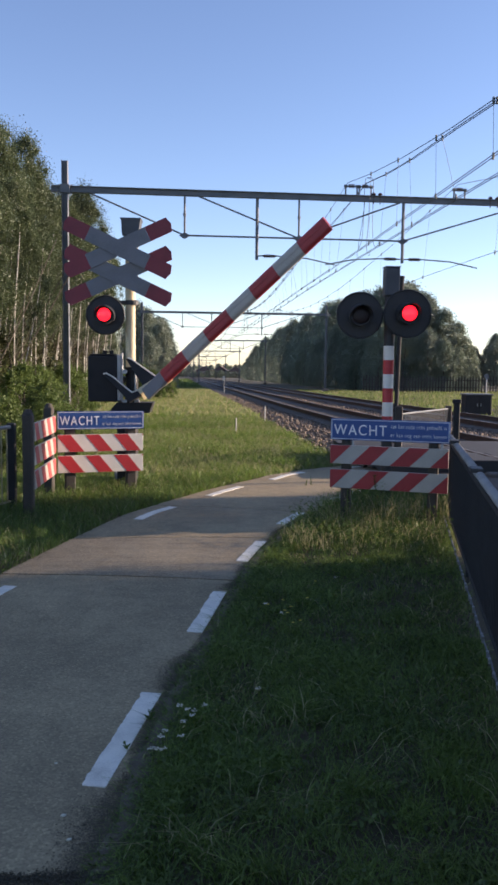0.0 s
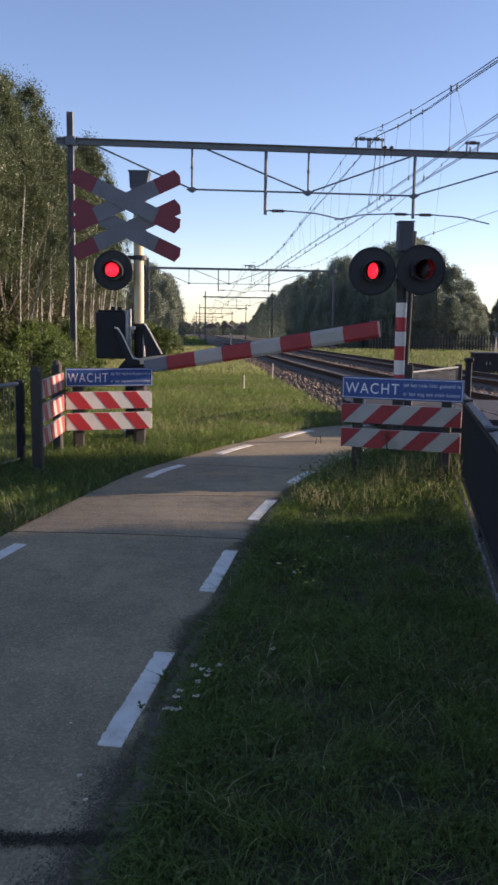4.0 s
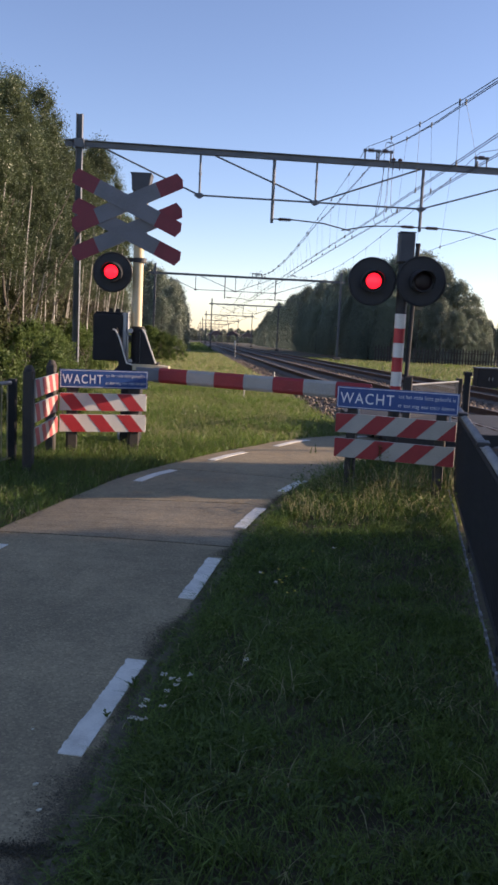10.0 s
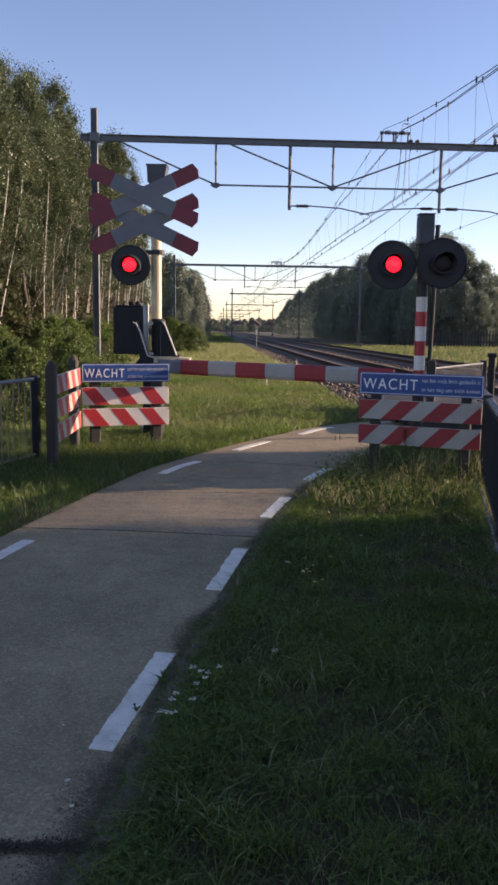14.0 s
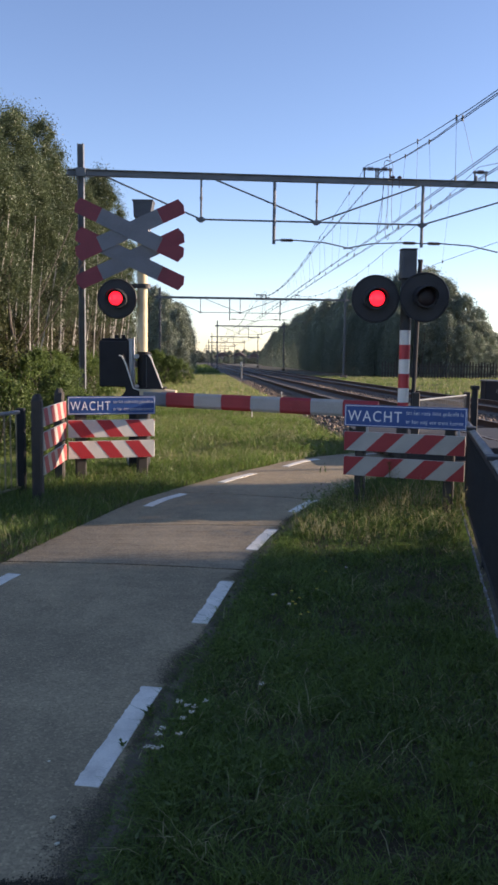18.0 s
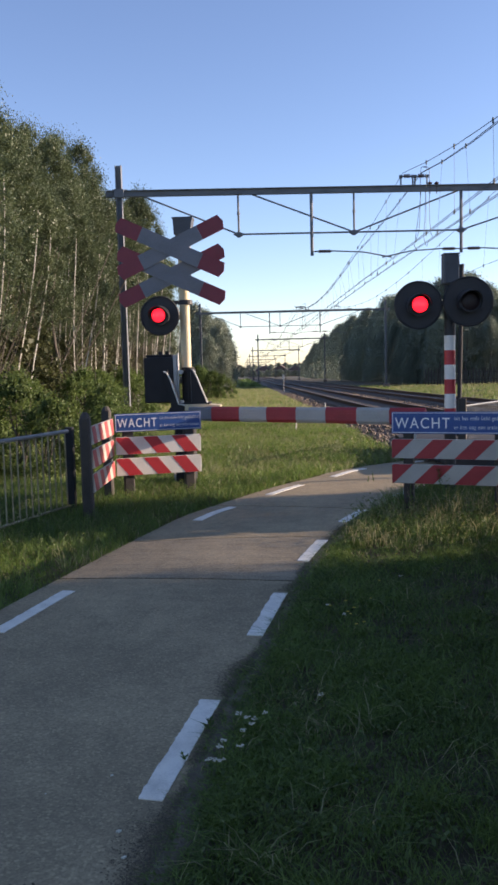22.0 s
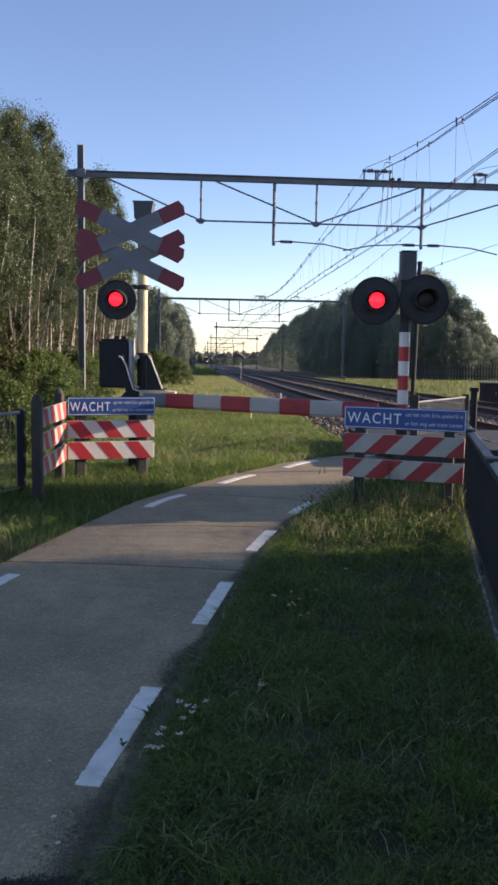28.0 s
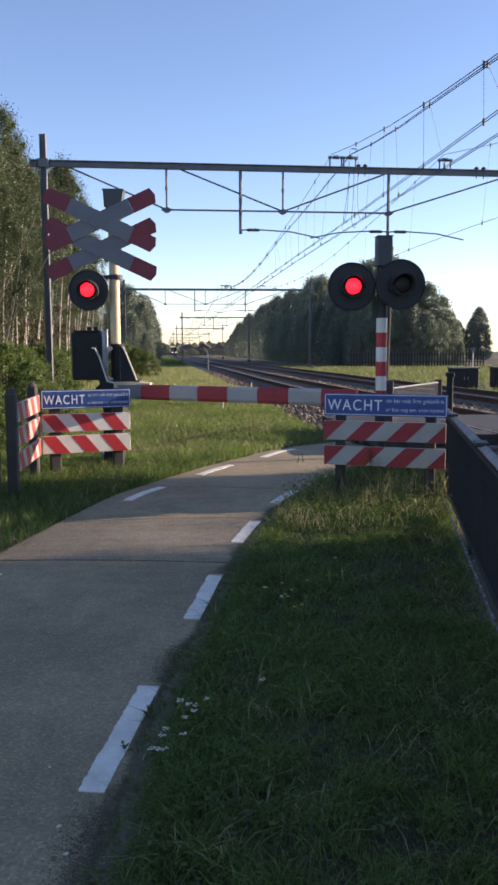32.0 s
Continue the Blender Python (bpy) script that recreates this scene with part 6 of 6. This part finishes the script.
def yarrow():
    """White flower heads at the edge of the path."""
    rnd = random.Random(9)
    spots = [(-0.37, 3.70), (-0.345, 3.69), (-0.32, 3.71), (-0.335, 3.80), (-0.325, 3.86), (-0.25, 3.80), (-0.25, 4.02), (-0.27, 4.09), (-0.235, 4.08), (-0.205, 4.11), (-0.16, 4.19), (-0.21, 4.00), (0.78, 6.6), (0.20, 5.75), (0.30, 5.6), (0.10, 4.30)]
    for x, y in spots:
        h = rnd.uniform(0.06, 0.11)
        x += 0.05
        fl = thing("yarrow", pose(x, y, gz(x, y)), "small white flowering yarrow in the verge", "flower", "flowers in the verge")
        bm = BM()
        sweep(bm, [(0, 0, -0.02), (0.01, 0.0, h * 0.5), (0.0, 0.01, h)], 0.0025, 5)
        part("stem", bm, L_GRASS, fl)
        bm = BM()
        for k in range(16):
            a, r = rnd.uniform(0, 6.28), 0.015 * rnd.uniform(0, 1) ** 0.5
            m = Matrix.Translation((r * math.cos(a), r * math.sin(a), h + rnd.uniform(-0.004, 0.004))) @ Matrix.Diagonal((1, 1, 0.5, 1))
            bmesh.ops.create_icosphere(bm, subdivisions=1, radius=rnd.uniform(0.0028, 0.0050), matrix=m)
        tagged(part("flower_head", bm, M_FLOWER, fl, "flat white flower head"), kind="stuff")


def small_plants():
    """Yellow flowers, a sprig over the dash, spiky weeds by the barrier, and two pale pebbles."""
    rnd = random.Random(31)
    for x, y in ((0.36, 5.94), (0.25, 5.82), (0.40, 5.72), (0.35, 5.59), (0.37, 5.63), (0.44, 5.47), (0.39, 5.41), (0.84, 7.09), (0.53, 5.97), (0.62, 6.3)):
        h = rnd.uniform(0.09, 0.14)
        fl = thing("hawkbit", pose(x + 0.02, y, gz(x, y) - 0.02), "small yellow flower on a thin stem in the verge", "flower", "yellow flowers in the verge")
        bm = BM()
        sweep(bm, [(0, 0, -0.02), (0.008, 0.0, h * 0.5), (0.0, 0.01, h)], 0.002, 5)
        part("stem", bm, L_VERGE, fl)
        bm = BM()
        for k in range(9):
            a = k * 0.698
            u, v = Vector((math.cos(a), math.sin(a), 0.25)), Vector((-math.sin(a), math.cos(a), 0))
            c = Vector((0, 0.01, h))
            bm.faces.new([bm.verts.new(c + u * r + v * w) for r, w in ((0.0, 0.002), (0.009, 0.003), (0.011, 0.0), (0.009, -0.003), (0.0, -0.002))])
        part("flower_head", bm, M_YELLOWFLOWER, fl, "flat yellow flower head")

    def leafy(name, x, y, h, n, size, spread, label, stalks=1):
        w = thing(name, pose(x, y, gz(x, y)), label, "weed", "weeds beside the path")
        for q in range(stalks):
            ox, lean = (q - (stalks - 1) / 2) * 0.06, rnd.uniform(-0.04, 0.04)
            bm = BM()
            sweep(bm, [(ox, 0, -0.02), (ox + lean * 0.4, 0.01, h * 0.5), (ox + lean, 0, h)], [0.005, 0.004, 0.002], 5)
            part("stem", bm, L_VERGE, w)
            bm = BM()
            for k in range(n):
                f = (k + 0.5) / n
                a = k * 2.4
                c = Vector((ox + lean * f, 0, h * (0.15 + 0.85 * f)))
                r = spread * (1.0 - 0.55 * f) * rnd.uniform(0.7, 1.2)
                u, v = Vector((math.cos(a) * r, math.sin(a) * r, r * 0.5)), Vector((-math.sin(a), math.cos(a), 0)) * size
                bm.faces.new([bm.verts.new(p) for p in (c, c + u * 0.5 + v, c + u, c + u * 0.5 - v)])
            part("foliage", bm, L_WEED, w)
    leafy("verge_weed", -0.365, 4.13, 0.07, 14, 0.010, 0.045, "small green weed leaning over the painted dash")
    leafy("verge_weed", -0.43, 3.83, 0.05, 9, 0.007, 0.03, "small green weed at the edge of the dash")
    leafy("verge_weed", 1.05, 11.62, 0.11, 10, 0.008, 0.03, "small dark weed standing in the slab crack")
    leafy("verge_weed", 1.13, 11.66, 0.14, 12, 0.008, 0.03, "small dark weed standing in the slab crack")
    leafy("spiky_weed", 1.60, 9.06, 0.52, 60, 0.010, 0.08, "tall spiky dark green weed before the barrier", 2)
    leafy("spiky_weed", 1.26, 9.06, 0.36, 40, 0.009, 0.06, "tall spiky dark green weed before the barrier")
    leafy("spiky_weed", 2.24, 9.02, 0.42, 26, 0.006, 0.05, "tall spiky dark green weed before the barrier")
    for x, y, r in ((-0.61, 3.29, 0.010), (-0.56, 3.13, 0.009), (-0.95, 3.55, 0.007), (-0.72, 3.7, 0.006)):
        bm = BM()
        bmesh.ops.create_icosphere(bm, subdivisions=1, radius=r, matrix=Matrix.Diagonal((1.3, 0.9, 0.6, 1)))
        lone("pebble", bm, M_FLOWER, pose(x, y, gz(x, y) + 0.018, 0, 0, 40), "small pale pebble lying on the path", "pebble")


def houses():
    for x, y, w, h, rz in ((-14.0, 470, 9, 3.6, 8), (-4.5, 480, 8, 3.9, -5), (3.5, 474, 9, 3.4, 4)):
        hs = thing("house", pose(x, y, gz(0, y), 0, 0, rz), "distant brick house with dark tiled roof", "house", "houses at the end of the line")
        bm = BM()
        box(bm, (0, 0, h / 2 - 0.5), (w, 8, h + 1))
        part("wall", bm, M_WALLBRICK, hs)
        bm = BM()
        prism(bm, [(-w / 2 - 0.3, h), (w / 2 + 0.3, h), (0, h + 2.6)], -4.2, 4.2)
        roof = part("roof", bm, M_ROOF, hs)
        bm = BM()
        box(bm, (w * 0.2, 0, h + 2.6), (0.6, 0.6, 1.4))
        part("chimney", bm, M_WALLBRICK, roof)
        for wx in (-w * 0.28, 0, w * 0.28):
            for wz in (1.5, 3.9):
                bm = BM()
                box(bm, (wx, -4.02, wz), (1.2, 0.1, 1.3))
                win = part("window", bm, M_WHITE, hs)
                bm = BM()
                box(bm, (wx, -4.08, wz), (1.0, 0.02, 1.1))
                part("pane", bm, M_PANE, win)


def train():
    """An electric train seen from its dark front, with lit headlights."""
    t = new("train")
    tagged(t, "electric train with dark front and two lit headlights", "train")
    for k in range(3):
        y = k * 26.5
        bm = BM()
        box(bm, (0, y + 13, 2.25), (2.85, 25.8, 2.7), None, 0.25)
        car = part("carriage", bm, M_YELLOW, t)
        bm = BM()
        box(bm, (0, y + 13, 0.75), (2.6, 24, 0.5), None, 0.05)
        part("underframe", bm, M_BLACK, car)
        for sx in (-1, 1):
            bm = BM()
            box(bm, (1.43 * sx, y + 13, 2.75), (0.03, 23.5, 0.8))
            part("window_band", bm, M_PANE, car)
            bm = BM()
            box(bm, (1.43 * sx, y + 13, 1.5), (0.03, 24.5, 0.5))
            part("stripe", bm, M_TRAINBLUE, car)
        for by in (4, 22):
            for sx in (-0.75, 0.75):
                bm = BM()
                rod(bm, (sx - 0.06, y + by, 0.46), (sx + 0.06, y + by, 0.46), 0.46, seg=16)
                part("wheel", bm, M_RUST, car)
    # near-black panel over the yellow end, standing in for shade on the front
    bm = BM()
    box(bm, (0, 0.08, 2.2), (2.8, 0.16, 2.75), None, 0.06)
    part("front_panel", bm, M_CABINET, t, "panel darkening the shaded train front")
    bm = BM()
    box(bm, (0, -0.02, 2.75), (2.2, 0.1, 0.95), None, 0.04)
    part("windscreen", bm, M_PANE, t)
    bm = BM()
    box(bm, (0, -0.04, 0.85), (2.5, 0.16, 0.4), None, 0.04)
    part("front_apron", bm, M_TRAINBLUE, t)
    for x, z in ((-0.85, 1.35), (0.85, 1.35)):
        bm = BM()
        rod(bm, (x, 0.1, z), (x, -0.04, z), 0.19, seg=14)
        part("headlight", bm, M_HEAD, t, "bright white headlight")
    bm = BM()
    sweep(bm, [(-0.5, 9, 3.6), (0, 8, 4.3), (-0.4, 9.2, 4.95)], 0.03, 5)
    rod(bm, (-0.8, 9.2, 4.97), (0.8, 9.2, 4.97), 0.03, seg=6)
    part("pantograph", bm, M_GALV, t)
    return t


crossing_deck()
low_railing()
lineside()
ballast_stones()
yarrow()
small_plants()
houses()
TRAIN = train()


# ---------------- the moving things ----------------
def blink_rows(lamp, spans, end=32.0):
    """Turn the lamp to its lit side for each span of time."""
    rows, at = [], Vector(lamp["at"])
    def P(a):
        return Matrix.Translation(at) @ Matrix.Rotation(radians(a), 4, "Z")
    ang = 180.0
    f = 1 / 30
    if spans and spans[0][0] <= 0 < spans[0][1]:
        ang = 0.0
    rows.append((0.0, P(ang)))
    ev = []
    for a, b in spans:
        if a > 0:
            ev.append((a, 1))
        if b < end:
            ev.append((b, 0))
    for t, on in ev:
        rows.append((t - f, P(ang)))
        rows.append((t, P(ang + 60)))
        rows.append((t + f, P(ang + 120)))
        rows.append((t + 2 * f, P(ang + 180)))
        ang += 180
    rows.append((end, P(ang)))
    return rows


LEFT_LIT = [-0.1, 0.55, 1.15, 1.85, 2.53, 3.15, 3.8, 4.45, 5.1, 5.90, 6.55, 7.15, 7.87, 8.53, 9.15, 9.87, 10.45, 11.18, 11.85, 12.5, 13.15, 13.8, 14.45, 15.1, 15.8, 16.42, 17.1,
            17.78, 18.42, 19.1, 19.78, 20.4, 21.1, 21.77, 22.4, 23.1, 23.77, 24.4, 25.1, 25.75, 26.4, 27.1, 27.77, 28.45, 29.15, 29.77, 30.45, 31.1, 31.8]
RIGHT_LIT = [-0.2, 0.45, 1.05, 1.68, 2.35, 3.05, 3.7, 4.35, 5.0, 5.65, 6.35, 6.90, 7.65, 8.35, 8.90, 9.65, 10.25, 10.90, 11.6, 12.28, 12.88, 13.58, 14.22, 14.88, 15.56, 16.17, 16.82,
             17.48, 18.15, 18.8, 19.42, 20.1, 20.78, 21.42, 22.1, 22.78, 23.42, 24.1, 24.75, 25.4, 26.07, 26.62, 27.35, 28.1, 28.64, 29.37, 30.07, 30.62, 31.38]


def motions():
    piv = Vector(GATE["pivot"])
    rows = []
    for t, a in ((0.0, 38.5), (0.5, 35.0), (1.0, 31.5), (1.5, 27.5), (2.0, 23.6), (2.5, 20.0), (3.0, 16.4), (3.5, 13.0), (4.0, 9.6), (4.5, 6.0), (5.0, 2.4), (5.4, 0.3), (5.7, 0.0), (32.0, 0.0)):
        rows.append((t, Matrix.Translation(piv) @ Matrix.Rotation(radians(-30), 4, "Z") @ Matrix.Rotation(radians(-a), 4, "Y")))
    walk(GATE, rows)
    heading = math.degrees(math.atan(0.058))
    rows = []
    for t in range(0, 33):
        y = 380.0 + 30.0 * (32 - t)
        rows.append((float(t), pose(track_x(y, 0), y, gz(0, y) + 0.30, 0, 0, heading)))
    walk(TRAIN, rows)
    walk(LAMP_L, blink_rows(LAMP_L, [(t, t + 0.28) for t in LEFT_LIT]))
    walk(LAMP_RR, blink_rows(LAMP_RR, [(t, t + 0.26) for t in RIGHT_LIT]))
    ends = [t + 0.26 for t in RIGHT_LIT]
    walk(LAMP_RL, blink_rows(LAMP_RL, [(a, b) for a, b in zip(ends, RIGHT_LIT[1:] + [33.0])]))


motions()
